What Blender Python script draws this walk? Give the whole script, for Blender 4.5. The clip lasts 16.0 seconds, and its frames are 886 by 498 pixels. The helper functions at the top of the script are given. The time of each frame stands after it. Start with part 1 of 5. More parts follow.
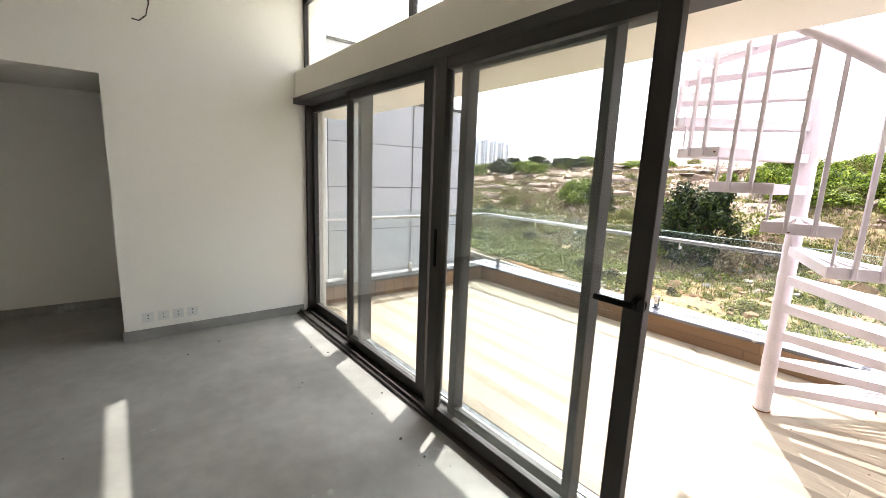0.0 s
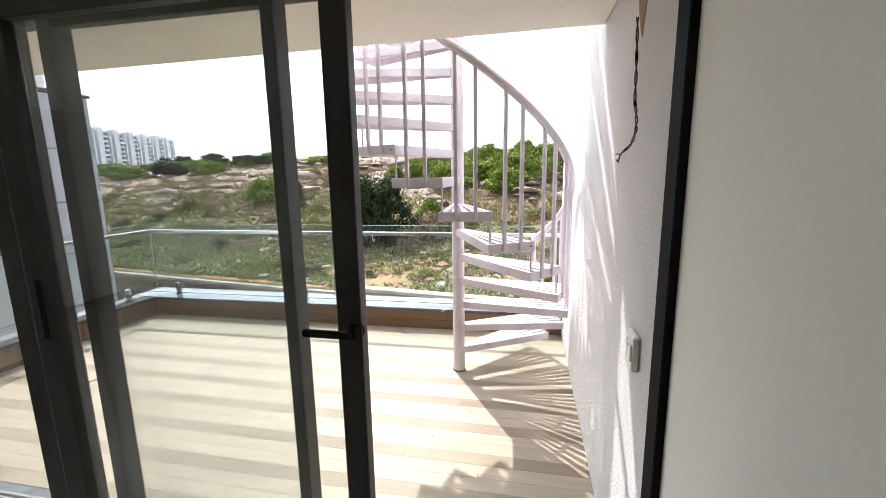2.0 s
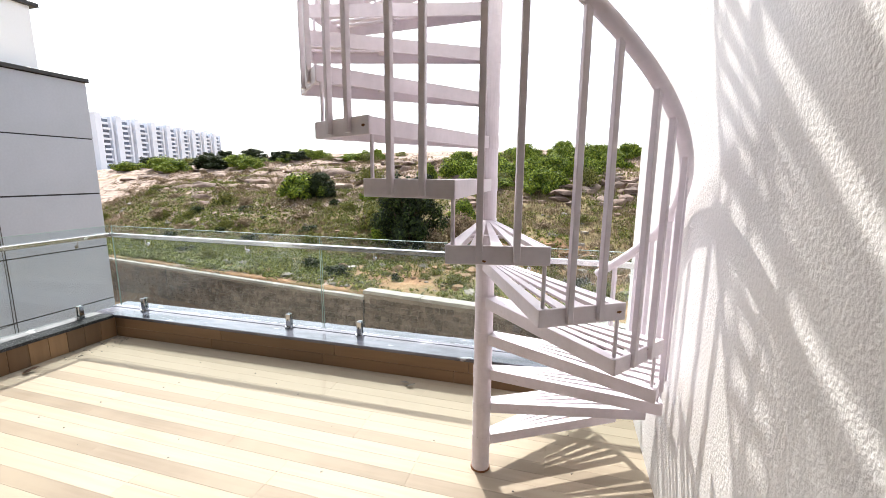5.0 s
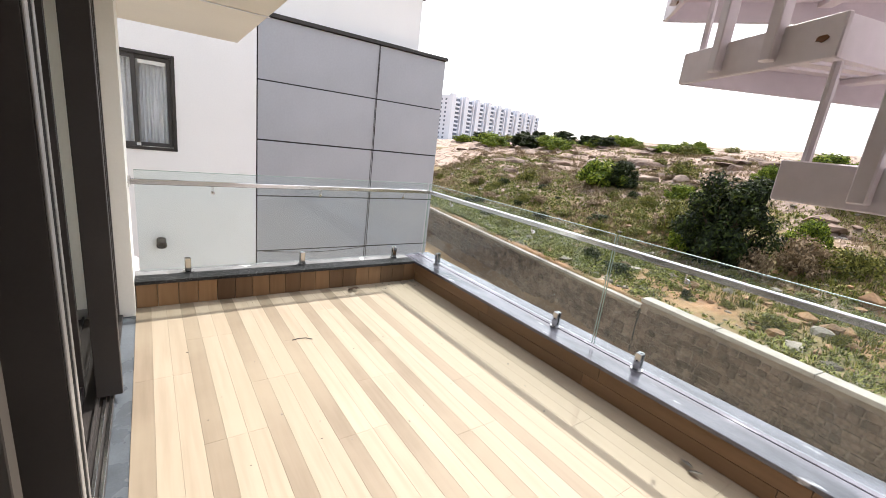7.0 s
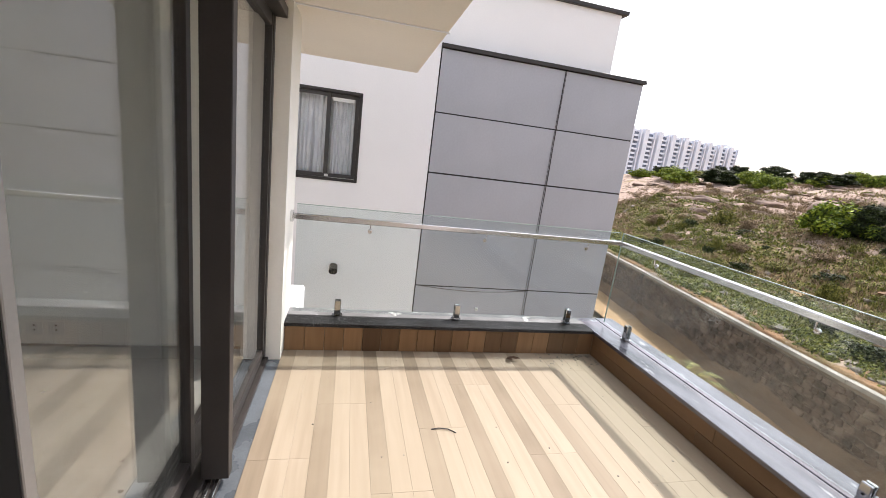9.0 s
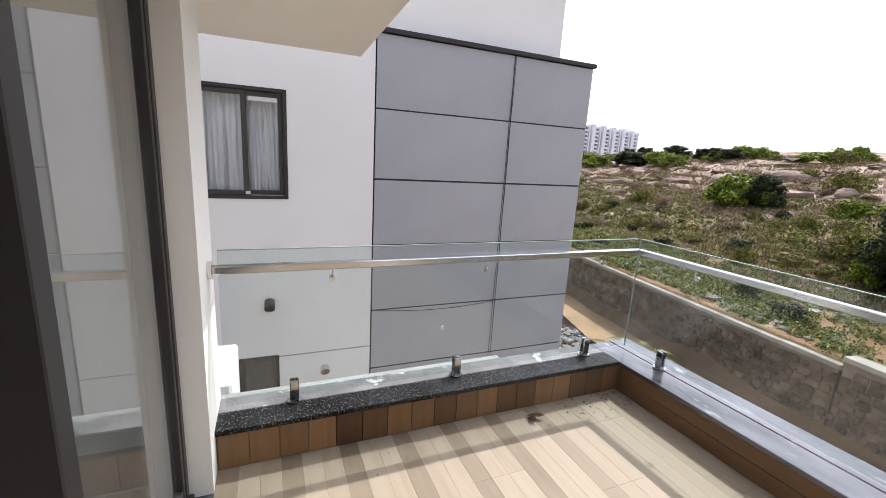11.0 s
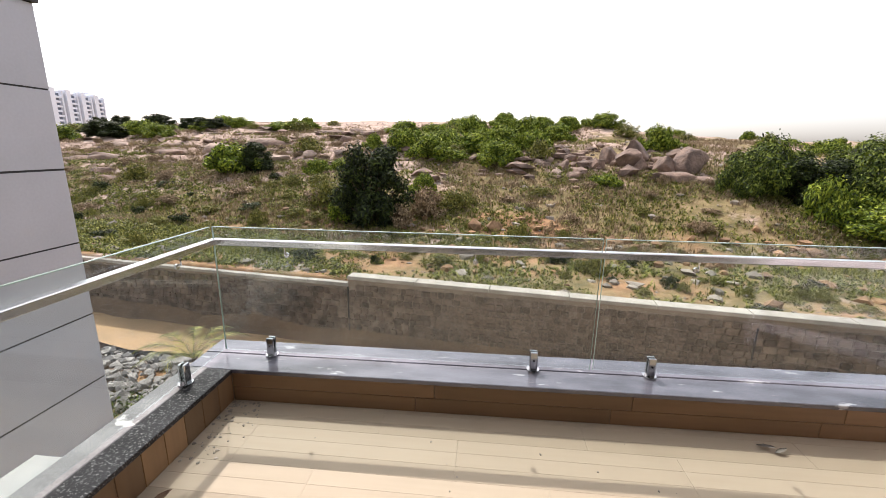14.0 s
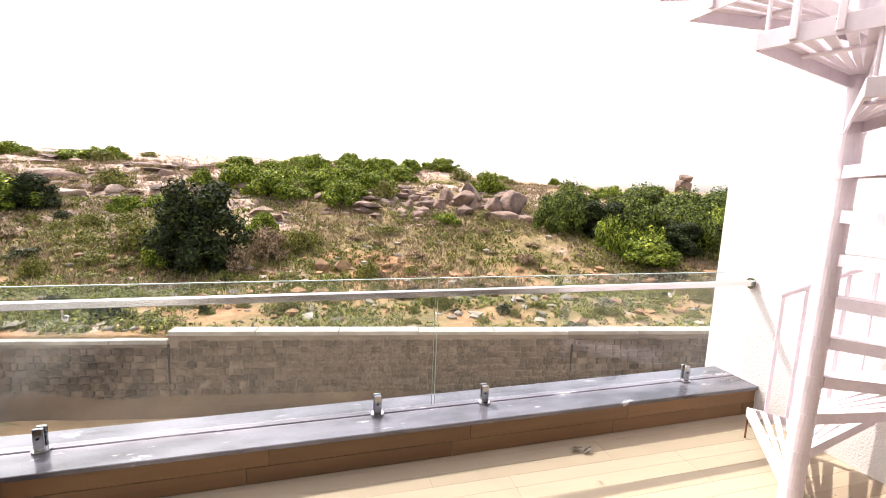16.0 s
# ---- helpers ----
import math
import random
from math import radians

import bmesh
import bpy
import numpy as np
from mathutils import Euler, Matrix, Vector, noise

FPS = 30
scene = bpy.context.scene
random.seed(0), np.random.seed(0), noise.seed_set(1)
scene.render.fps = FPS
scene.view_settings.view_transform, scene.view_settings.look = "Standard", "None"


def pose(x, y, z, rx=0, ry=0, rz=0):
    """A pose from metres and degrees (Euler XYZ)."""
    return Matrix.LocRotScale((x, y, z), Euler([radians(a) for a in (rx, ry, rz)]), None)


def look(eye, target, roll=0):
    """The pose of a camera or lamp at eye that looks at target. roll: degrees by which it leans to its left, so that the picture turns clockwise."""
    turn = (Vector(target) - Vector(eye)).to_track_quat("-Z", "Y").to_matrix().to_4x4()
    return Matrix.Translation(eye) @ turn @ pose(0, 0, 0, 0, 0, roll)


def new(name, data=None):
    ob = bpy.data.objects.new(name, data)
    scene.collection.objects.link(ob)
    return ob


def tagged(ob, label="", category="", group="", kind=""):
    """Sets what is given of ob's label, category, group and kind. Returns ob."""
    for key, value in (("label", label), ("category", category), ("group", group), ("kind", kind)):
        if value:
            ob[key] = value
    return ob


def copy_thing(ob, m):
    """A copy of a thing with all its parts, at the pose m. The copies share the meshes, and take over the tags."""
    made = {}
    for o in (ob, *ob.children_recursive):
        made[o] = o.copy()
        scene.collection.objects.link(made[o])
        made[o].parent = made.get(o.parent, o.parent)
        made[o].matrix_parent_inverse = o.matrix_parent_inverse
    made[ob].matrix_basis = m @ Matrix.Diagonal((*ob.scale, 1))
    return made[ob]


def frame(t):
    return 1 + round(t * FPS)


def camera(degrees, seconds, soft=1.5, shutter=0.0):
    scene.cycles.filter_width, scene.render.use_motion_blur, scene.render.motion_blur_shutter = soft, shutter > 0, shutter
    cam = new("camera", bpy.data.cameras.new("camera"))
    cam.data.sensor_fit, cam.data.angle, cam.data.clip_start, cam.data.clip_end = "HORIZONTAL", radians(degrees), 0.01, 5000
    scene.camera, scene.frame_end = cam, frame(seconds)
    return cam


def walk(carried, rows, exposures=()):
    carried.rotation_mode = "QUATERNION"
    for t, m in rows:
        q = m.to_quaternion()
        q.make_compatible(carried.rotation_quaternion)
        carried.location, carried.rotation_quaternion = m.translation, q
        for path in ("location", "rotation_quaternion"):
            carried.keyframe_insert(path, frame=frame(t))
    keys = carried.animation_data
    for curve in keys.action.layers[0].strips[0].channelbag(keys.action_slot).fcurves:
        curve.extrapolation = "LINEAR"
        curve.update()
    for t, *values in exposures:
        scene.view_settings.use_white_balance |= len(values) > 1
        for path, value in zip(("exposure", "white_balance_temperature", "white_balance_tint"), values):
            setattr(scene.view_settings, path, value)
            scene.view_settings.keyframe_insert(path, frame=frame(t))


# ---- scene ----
cam = camera(93.6, 16.0, soft=0.5)
PATH = [
    (0, (0.747, -0.687, 1.633), (-0.798, 0.534, 1.281), 2.3),
    (0.5, (0.716, -0.525, 1.665), (-0.463, 1.044, 1.28), 1.1),
    (1, (0.678, -0.442, 1.673), (-0.155, 1.333, 1.28), -1.1),
    (1.5, (0.583, -0.403, 1.674), (-0.002, 1.481, 1.343), -1.6),
    (2, (0.556, -0.355, 1.674), (0.162, 1.574, 1.323), -0.9),
    (2.5, (0.558, -0.167, 1.659), (0.201, 1.767, 1.293), 0.4),
    (3, (0.56, 0.038, 1.668), (0.211, 1.972, 1.293), 1.8),
    (3.2, (0.539, 0.124, 1.663), (0.227, 2.069, 1.316), 2.4),
    (5.3, (0.319, 0.902, 1.675), (-0.281, 2.774, 1.308), 1.6),
    (5.5, (0.268, 0.918, 1.678), (-0.344, 2.78, 1.28), 3.5),
    (6, (0.17, 1.034, 1.68), (-0.688, 2.788, 1.249), 3.1),
    (6.5, (0.048, 1.214, 1.644), (-1.285, 2.637, 1.201), 4.8),
    (7, (-0.025, 1.341, 1.624), (-1.59, 2.482, 1.125), 6.9),
    (7.5, (-0.248, 1.424, 1.624), (-1.966, 2.338, 1.162), 6.3),
    (8, (-0.453, 1.481, 1.618), (-2.221, 2.276, 1.129), 5.6),
    (8.5, (-0.697, 1.578, 1.611), (-2.58, 2.103, 1.185), 7.7),
    (8.7, (-0.768, 1.607, 1.613), (-2.663, 2.065, 1.166), 7.2),
    (10.8, (-1.822, 1.495, 1.626), (-3.663, 2.171, 1.236), 5.1),
    (11, (-1.893, 1.485, 1.623), (-3.692, 2.25, 1.2), 3.3),
    (11.5, (-2.115, 1.52, 1.627), (-3.819, 2.442, 1.132), 3.0),
    (12, (-2.254, 1.573, 1.625), (-3.903, 2.578, 1.102), 1.5),
    (12.5, (-2.392, 1.584, 1.617), (-3.7, 3.003, 1.093), 0.5),
    (13, (-2.457, 1.577, 1.609), (-3.379, 3.263, 1.054), 1.0),
    (13.5, (-2.453, 1.58, 1.627), (-2.956, 3.439, 1.088), 2.1),
    (14, (-2.416, 1.573, 1.637), (-2.6, 3.507, 1.163), 0.9),
    (14.5, (-2.412, 1.558, 1.628), (-2.452, 3.513, 1.206), 0.5),
    (15, (-2.409, 1.56, 1.663), (-2.38, 3.534, 1.343), 1.5),
    (15.5, (-2.377, 1.545, 1.669), (-2.132, 3.512, 1.405), 1.8),
    (16, (-2.338, 1.556, 1.674), (-1.82, 3.468, 1.397), 2.2),
]
EXPO = [(0, 1.7, 6350, 11), (0.5, 1.05, 6150, 9), (1.0, 1.6, 6000, 9), (1.5, 1.65, 6000, 9), (2.0, 1.0, 6050, 9), (2.5, 0.45, 6000, 8), (3.2, 0.45, 6000, 8), (5.3, 0.7, 6300, 9), (6.5, 0.65, 6350, 10), (7.5, 0.54, 6500, 13), (8.5, 0.47, 6500, 14),
        (11, 0.2, 6200, 14), (12, 0.22, 6350, 13), (12.5, 0.30, 6450, 13), (13, 0.53, 6500, 13), (13.5, 0.31, 6550, 14), (14.5, 0.40, 6700, 16), (15, 0.68, 6800, 18), (15.5, 1.0, 6900, 19), (16, 0.97, 6900, 19)]
walk(cam, [(t, look(eye, target, roll)) for t, eye, target, roll in PATH], EXPO)

# ---- world, sun and exposure ----
SUN_TO = Vector((-0.38, 0.64, 1.03)).normalized()
world = bpy.data.worlds.new("sky")
scene.world = world
world.use_nodes = True
wn = world.node_tree.nodes
sky = wn.new("ShaderNodeTexSky")
sky.sky_type = "NISHITA"
sky.sun_disc = False
sky.sun_elevation = math.asin(SUN_TO.z)
sky.sun_rotation = math.atan2(SUN_TO.x, SUN_TO.y)
sky.air_density, sky.dust_density, sky.ozone_density = 1.0, 3.0, 1.0
wn["Background"].inputs["Strength"].default_value = 0.15
haze = wn.new("ShaderNodeHueSaturation")
haze.inputs["Saturation"].default_value, haze.inputs["Value"].default_value = 0.35, 1.75
world.node_tree.links.new(sky.outputs[0], haze.inputs["Color"])
world.node_tree.links.new(haze.outputs[0], wn["Background"].inputs["Color"])
sun = new("sun", bpy.data.lights.new("sun", "SUN"))
sun.data.energy, sun.data.angle, sun.data.color = 3.95, radians(0.55), (1.0, 0.95, 0.87)
sun.matrix_world = look((0, 0, 40), Vector((0, 0, 40)) - SUN_TO)

# ---- materials ----


def nodes_of(name):
    m = bpy.data.materials.new(name)
    m.use_nodes = True
    n = m.node_tree.nodes
    return m, n, m.node_tree.links, n["Principled BSDF"]


def ramp(n, stops):
    r = n.new("ShaderNodeValToRGB")
    e = r.color_ramp.elements
    while len(e) < len(stops):
        e.new(0.5)
    for el, (p, c) in zip(e, stops):
        el.position, el.color = p, (*c, 1)
    return r


def tint(c, k):
    return tuple(min(1.0, v * k) for v in c)


def surface(name, col, rough=0.6, metal=0.0, big=1.5, small=40.0, vary=0.15, bump=0.1, depth=0.003,
            piece=0.0, island=0.0, stretch=(1, 1, 1), dark=None, spec=0.5, spots=None):
    """A surface with stains at one scale, grain at a finer one and relief."""
    m, n, l, b = nodes_of(name)
    co = n.new("ShaderNodeTexCoord")
    mp = n.new("ShaderNodeMapping")
    mp.inputs["Scale"].default_value = stretch
    l.new(co.outputs["Object"], mp.inputs["Vector"])
    n1, n2 = n.new("ShaderNodeTexNoise"), n.new("ShaderNodeTexNoise")
    n1.inputs["Scale"].default_value, n1.inputs["Detail"].default_value = big, 6
    n2.inputs["Scale"].default_value, n2.inputs["Detail"].default_value = small, 4
    l.new(mp.outputs[0], n1.inputs["Vector"]), l.new(mp.outputs[0], n2.inputs["Vector"])
    lo = dark or tint(col, 1 - 2 * vary)
    r1 = ramp(n, [(0.32, lo), (0.62, col), (0.85, tint(col, 1 + vary))])
    l.new(n1.outputs["Fac"], r1.inputs["Fac"])
    r2 = ramp(n, [(0.3, (1 - vary,) * 3), (0.7, (1, 1, 1))])
    l.new(n2.outputs["Fac"], r2.inputs["Fac"])
    mx = n.new("ShaderNodeMixRGB")
    mx.blend_type, mx.inputs["Fac"].default_value = "MULTIPLY", 1.0
    l.new(r1.outputs[0], mx.inputs["Color1"]), l.new(r2.outputs[0], mx.inputs["Color2"])
    out = mx
    if piece or island:
        src = n.new("ShaderNodeObjectInfo").outputs["Random"] if piece else n.new("ShaderNodeNewGeometry").outputs["Random Per Island"]
        k = piece or island
        r3 = ramp(n, [(0.0, (1 - k, 1 - k, 1 - k)), (1.0, (1, 1, 1))])
        l.new(src, r3.inputs["Fac"])
        m3 = n.new("ShaderNodeMixRGB")
        m3.blend_type, m3.inputs["Fac"].default_value = "MULTIPLY", 1.0
        l.new(mx.outputs[0], m3.inputs["Color1"]), l.new(r3.outputs[0], m3.inputs["Color2"])
        out = m3
    if spots:
        tone, scale_, level = spots
        n4, r4, m4 = n.new("ShaderNodeTexNoise"), ramp(n, [(level, (0, 0, 0)), (level + 0.06, (0.8,) * 3)]), n.new("ShaderNodeMixRGB")
        n4.inputs["Scale"].default_value, n4.inputs["Detail"].default_value, n4.inputs["Roughness"].default_value = scale_, 6, 0.65
        m4.inputs["Color2"].default_value = (*tone, 1)
        l.new(mp.outputs[0], n4.inputs["Vector"]), l.new(n4.outputs["Fac"], r4.inputs["Fac"]), l.new(r4.outputs[0], m4.inputs["Fac"])
        l.new(out.outputs[0], m4.inputs["Color1"])
        out = m4
    l.new(out.outputs[0], b.inputs["Base Color"])
    b.inputs["Metallic"].default_value = metal
    b.inputs["Specular IOR Level"].default_value = spec
    rr = n.new("ShaderNodeMapRange")
    rr.inputs["To Min"].default_value, rr.inputs["To Max"].default_value = max(0.02, rough - 0.1), min(1, rough + 0.1)
    l.new(n1.outputs["Fac"], rr.inputs["Value"]), l.new(rr.outputs[0], b.inputs["Roughness"])
    if bump:
        bp = n.new("ShaderNodeBump")
        bp.inputs["Strength"].default_value, bp.inputs["Distance"].default_value = bump, depth
        l.new(n2.outputs["Fac"], bp.inputs["Height"]), l.new(bp.outputs[0], b.inputs["Normal"])
    return m


def glass_pane(name, colour, dust, gloss_power=4.0):
    m, n, l, b = nodes_of(name)
    n.remove(b)
    clear, gloss, diff = n.new("ShaderNodeBsdfTransparent"), n.new("ShaderNodeBsdfGlossy"), n.new("ShaderNodeBsdfDiffuse")
    clear.inputs["Color"].default_value = (*colour, 1)
    gloss.inputs["Roughness"].default_value = 0.01
    diff.inputs["Color"].default_value = (0.75, 0.78, 0.78, 1)
    lw, pw, fr = n.new("ShaderNodeLayerWeight"), n.new("ShaderNodeMath"), n.new("ShaderNodeMapRange")
    lw.inputs["Blend"].default_value = 0.5
    pw.operation, pw.inputs[1].default_value = "POWER", gloss_power
    fr.inputs["To Min"].default_value, fr.inputs["To Max"].default_value = 0.035, 0.85
    l.new(lw.outputs["Facing"], pw.inputs[0]), l.new(pw.outputs[0], fr.inputs["Value"])
    co, no = n.new("ShaderNodeTexCoord"), n.new("ShaderNodeTexNoise")
    no.inputs["Scale"].default_value, no.inputs["Detail"].default_value = 2.2, 7
    l.new(co.outputs["Object"], no.inputs["Vector"])
    mr = n.new("ShaderNodeMapRange")
    mr.inputs["From Min"].default_value, mr.inputs["From Max"].default_value = 0.35, 0.75
    mr.inputs["To Min"].default_value, mr.inputs["To Max"].default_value = dust * 0.5, dust * 1.5
    l.new(no.outputs["Fac"], mr.inputs["Value"])
    a, c = n.new("ShaderNodeMixShader"), n.new("ShaderNodeMixShader")
    l.new(mr.outputs[0], a.inputs[0]), l.new(clear.outputs[0], a.inputs[1]), l.new(diff.outputs[0], a.inputs[2])
    l.new(fr.outputs[0], c.inputs[0]), l.new(a.outputs[0], c.inputs[1]), l.new(gloss.outputs[0], c.inputs[2])
    l.new(c.outputs[0], n["Material Output"].inputs["Surface"])
    return m


def plank_wood(name, a, b_, grain=(1.2, 18, 18), rough=0.45, vary=1.0):
    """Wood-look tile: every piece takes its own tone between a and b_, with long grain."""
    m, n, l, b = nodes_of(name)
    co, mp, oi = n.new("ShaderNodeTexCoord"), n.new("ShaderNodeMapping"), n.new("ShaderNodeObjectInfo")
    mp.inputs["Scale"].default_value = grain
    ad = n.new("ShaderNodeVectorMath")
    ad.operation = "ADD"
    mu = n.new("ShaderNodeMath")
    mu.operation, mu.inputs[1].default_value = "MULTIPLY", 40.0
    l.new(oi.outputs["Random"], mu.inputs[0])
    l.new(co.outputs["Object"], ad.inputs[0]), l.new(mu.outputs[0], ad.inputs[1]), l.new(ad.outputs[0], mp.inputs["Vector"])
    n1, n2 = n.new("ShaderNodeTexNoise"), n.new("ShaderNodeTexNoise")
    n1.inputs["Scale"].default_value, n1.inputs["Detail"].default_value = 1.6, 8
    n2.inputs["Scale"].default_value, n2.inputs["Detail"].default_value = 0.9, 5
    l.new(mp.outputs[0], n1.inputs["Vector"]), l.new(n.new("ShaderNodeNewGeometry").outputs["Position"], n2.inputs["Vector"])
    r = ramp(n, [(0.0, a), (0.45, tuple((p + q) / 2 for p, q in zip(a, b_))), (1.0, b_)])
    l.new(oi.outputs["Random"], r.inputs["Fac"])
    g = ramp(n, [(0.3, (0.87, 0.855, 0.84)), (0.6, (1, 1, 1))])
    l.new(n1.outputs["Fac"], g.inputs["Fac"])
    mx = n.new("ShaderNodeMixRGB")
    mx.blend_type, mx.inputs["Fac"].default_value = "MULTIPLY", 1.0
    l.new(r.outputs[0], mx.inputs["Color1"]), l.new(g.outputs[0], mx.inputs["Color2"])
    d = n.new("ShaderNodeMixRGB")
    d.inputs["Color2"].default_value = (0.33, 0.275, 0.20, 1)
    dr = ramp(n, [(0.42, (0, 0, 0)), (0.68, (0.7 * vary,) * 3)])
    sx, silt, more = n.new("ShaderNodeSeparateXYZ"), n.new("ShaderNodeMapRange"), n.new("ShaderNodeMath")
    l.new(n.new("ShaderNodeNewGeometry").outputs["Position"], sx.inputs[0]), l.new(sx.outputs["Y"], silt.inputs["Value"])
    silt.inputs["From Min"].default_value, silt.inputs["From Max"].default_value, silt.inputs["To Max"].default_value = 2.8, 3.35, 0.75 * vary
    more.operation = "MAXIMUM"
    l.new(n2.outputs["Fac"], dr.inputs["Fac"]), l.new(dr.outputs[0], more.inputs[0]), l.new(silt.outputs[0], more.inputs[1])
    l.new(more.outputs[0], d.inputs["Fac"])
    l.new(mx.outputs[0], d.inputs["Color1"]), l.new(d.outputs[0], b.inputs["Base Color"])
    b.inputs["Roughness"].default_value = rough
    b.inputs["Specular IOR Level"].default_value = 0.3
    bp = n.new("ShaderNodeBump")
    bp.inputs["Strength"].default_value, bp.inputs["Distance"].default_value = 0.15, 0.001
    l.new(n1.outputs["Fac"], bp.inputs["Height"]), l.new(bp.outputs[0], b.inputs["Normal"])
    return m


def leaf_mat(name, a, b_, c):
    m, n, l, b = nodes_of(name)
    g = n.new("ShaderNodeNewGeometry")
    r = ramp(n, [(0.0, a), (0.55, b_), (1.0, c)])
    l.new(g.outputs["Random Per Island"], r.inputs["Fac"]), l.new(r.outputs[0], b.inputs["Base Color"])
    b.inputs["Roughness"].default_value = 0.65
    b.inputs["Specular IOR Level"].default_value = 0.25
    tr, mx = n.new("ShaderNodeBsdfTranslucent"), n.new("ShaderNodeMixShader")
    l.new(r.outputs[0], tr.inputs["Color"])
    mx.inputs[0].default_value = 0.12
    l.new(b.outputs[0], mx.inputs[1]), l.new(tr.outputs[0], mx.inputs[2])
    l.new(mx.outputs[0], n["Material Output"].inputs["Surface"])
    return m


def ground_mat():
    """Orange soil, tan dry grass, green weed cover and pale granite sheets, mixed by noise and by how steep the hill is."""
    m, n, l, b = nodes_of("hill_soil")
    co = n.new("ShaderNodeTexCoord")

    def noise_of(scale, detail=8, rough=0.6):
        t = n.new("ShaderNodeTexNoise")
        t.inputs["Scale"].default_value, t.inputs["Detail"].default_value, t.inputs["Roughness"].default_value = scale, detail, rough
        l.new(co.outputs["Object"], t.inputs["Vector"])
        return t

    def mixin(fac, c1, c2):
        x = n.new("ShaderNodeMixRGB")
        l.new(fac, x.inputs["Fac"]), l.new(c1, x.inputs["Color1"]), l.new(c2, x.inputs["Color2"])
        return x.outputs[0]

    sep = n.new("ShaderNodeSeparateXYZ")
    l.new(co.outputs["Object"], sep.inputs[0])
    fine = noise_of(3.0)
    soil = ramp(n, [(0.3, (0.17, 0.085, 0.04)), (0.55, (0.34, 0.185, 0.09)), (0.8, (0.42, 0.265, 0.15))])
    l.new(fine.outputs["Fac"], soil.inputs["Fac"])
    grass = ramp(n, [(0.25, (0.05, 0.048, 0.015)), (0.45, (0.15, 0.115, 0.042)), (0.62, (0.23, 0.165, 0.08)), (0.85, (0.33, 0.245, 0.15))])
    l.new(noise_of(1.1).outputs["Fac"], grass.inputs["Fac"])
    rock = ramp(n, [(0.25, (0.17, 0.115, 0.085)), (0.48, (0.36, 0.265, 0.21)), (0.8, (0.50, 0.395, 0.32))])
    l.new(noise_of(1.8, 10, 0.7).outputs["Fac"], rock.inputs["Fac"])
    vor = n.new("ShaderNodeTexVoronoi")
    vor.feature = "DISTANCE_TO_EDGE"
    vor.inputs["Scale"].default_value = 0.42
    wv, wm = noise_of(0.7, 4), n.new("ShaderNodeVectorMath")
    wm.operation = "MULTIPLY_ADD"
    wm.inputs[1].default_value = (1.6, 1.6, 1.6)
    l.new(wv.outputs["Color"], wm.inputs[0]), l.new(co.outputs["Object"], wm.inputs[2]), l.new(wm.outputs[0], vor.inputs["Vector"])
    # shade of the rock crevices, painted as dark lines along the cell edges
    crevice_shade = ramp(n, [(0.0, (0.25, 0.2, 0.15)), (0.07, (1, 1, 1))])
    l.new(vor.outputs["Distance"], crevice_shade.inputs["Fac"])
    rk = n.new("ShaderNodeMixRGB")
    rk.blend_type, rk.inputs["Fac"].default_value = "MULTIPLY", 1.0
    l.new(rock.outputs[0], rk.inputs["Color1"]), l.new(crevice_shade.outputs[0], rk.inputs["Color2"])
    # grass takes over from the bare soil with height and patches
    hz = n.new("ShaderNodeMapRange")
    hz.inputs["From Min"].default_value, hz.inputs["From Max"].default_value = -3.4, -1.2
    l.new(sep.outputs["Z"], hz.inputs["Value"])
    gp = ramp(n, [(0.42, (0, 0, 0)), (0.56, (1, 1, 1))])
    pn = noise_of(0.22, 5)
    ad = n.new("ShaderNodeMath")
    ad.operation = "MULTIPLY_ADD"
    ad.inputs[1].default_value = 0.22
    l.new(hz.outputs[0], ad.inputs[0]), l.new(pn.outputs["Fac"], ad.inputs[2])
    l.new(ad.outputs[0], gp.inputs["Fac"])
    c = mixin(gp.outputs[0], soil.outputs[0], grass.outputs[0])
    # granite on the upper slope
    rz = n.new("ShaderNodeMapRange")
    rz.inputs["From Min"].default_value, rz.inputs["From Max"].default_value = -2.0, 2.0
    rz.inputs["To Max"].default_value = 0.16
    l.new(sep.outputs["Z"], rz.inputs["Value"])
    rn = noise_of(0.16, 7, 0.65)
    ra = n.new("ShaderNodeMath")
    ra.operation = "ADD"
    west = n.new("ShaderNodeMapRange")
    west.inputs["From Min"].default_value, west.inputs["From Max"].default_value = 6.0, -24.0
    west.inputs["To Max"].default_value = 0.15
    l.new(sep.outputs["X"], west.inputs["Value"])
    rb = n.new("ShaderNodeMath")
    rb.operation = "ADD"
    l.new(rz.outputs[0], rb.inputs[0]), l.new(west.outputs[0], rb.inputs[1])
    l.new(rb.outputs[0], ra.inputs[0]), l.new(rn.outputs["Fac"], ra.inputs[1])
    rp = ramp(n, [(0.62, (0, 0, 0)), (0.68, (1, 1, 1))])
    l.new(ra.outputs[0], rp.inputs["Fac"])
    c = mixin(rp.outputs[0], c, rk.outputs[0])
    l.new(c, b.inputs["Base Color"])
    b.inputs["Roughness"].default_value = 0.95
    bp = n.new("ShaderNodeBump")
    bp.inputs["Strength"].default_value, bp.inputs["Distance"].default_value = 0.7, 0.15
    l.new(fine.outputs["Fac"], bp.inputs["Height"]), l.new(bp.outputs[0], b.inputs["Normal"])
    return m


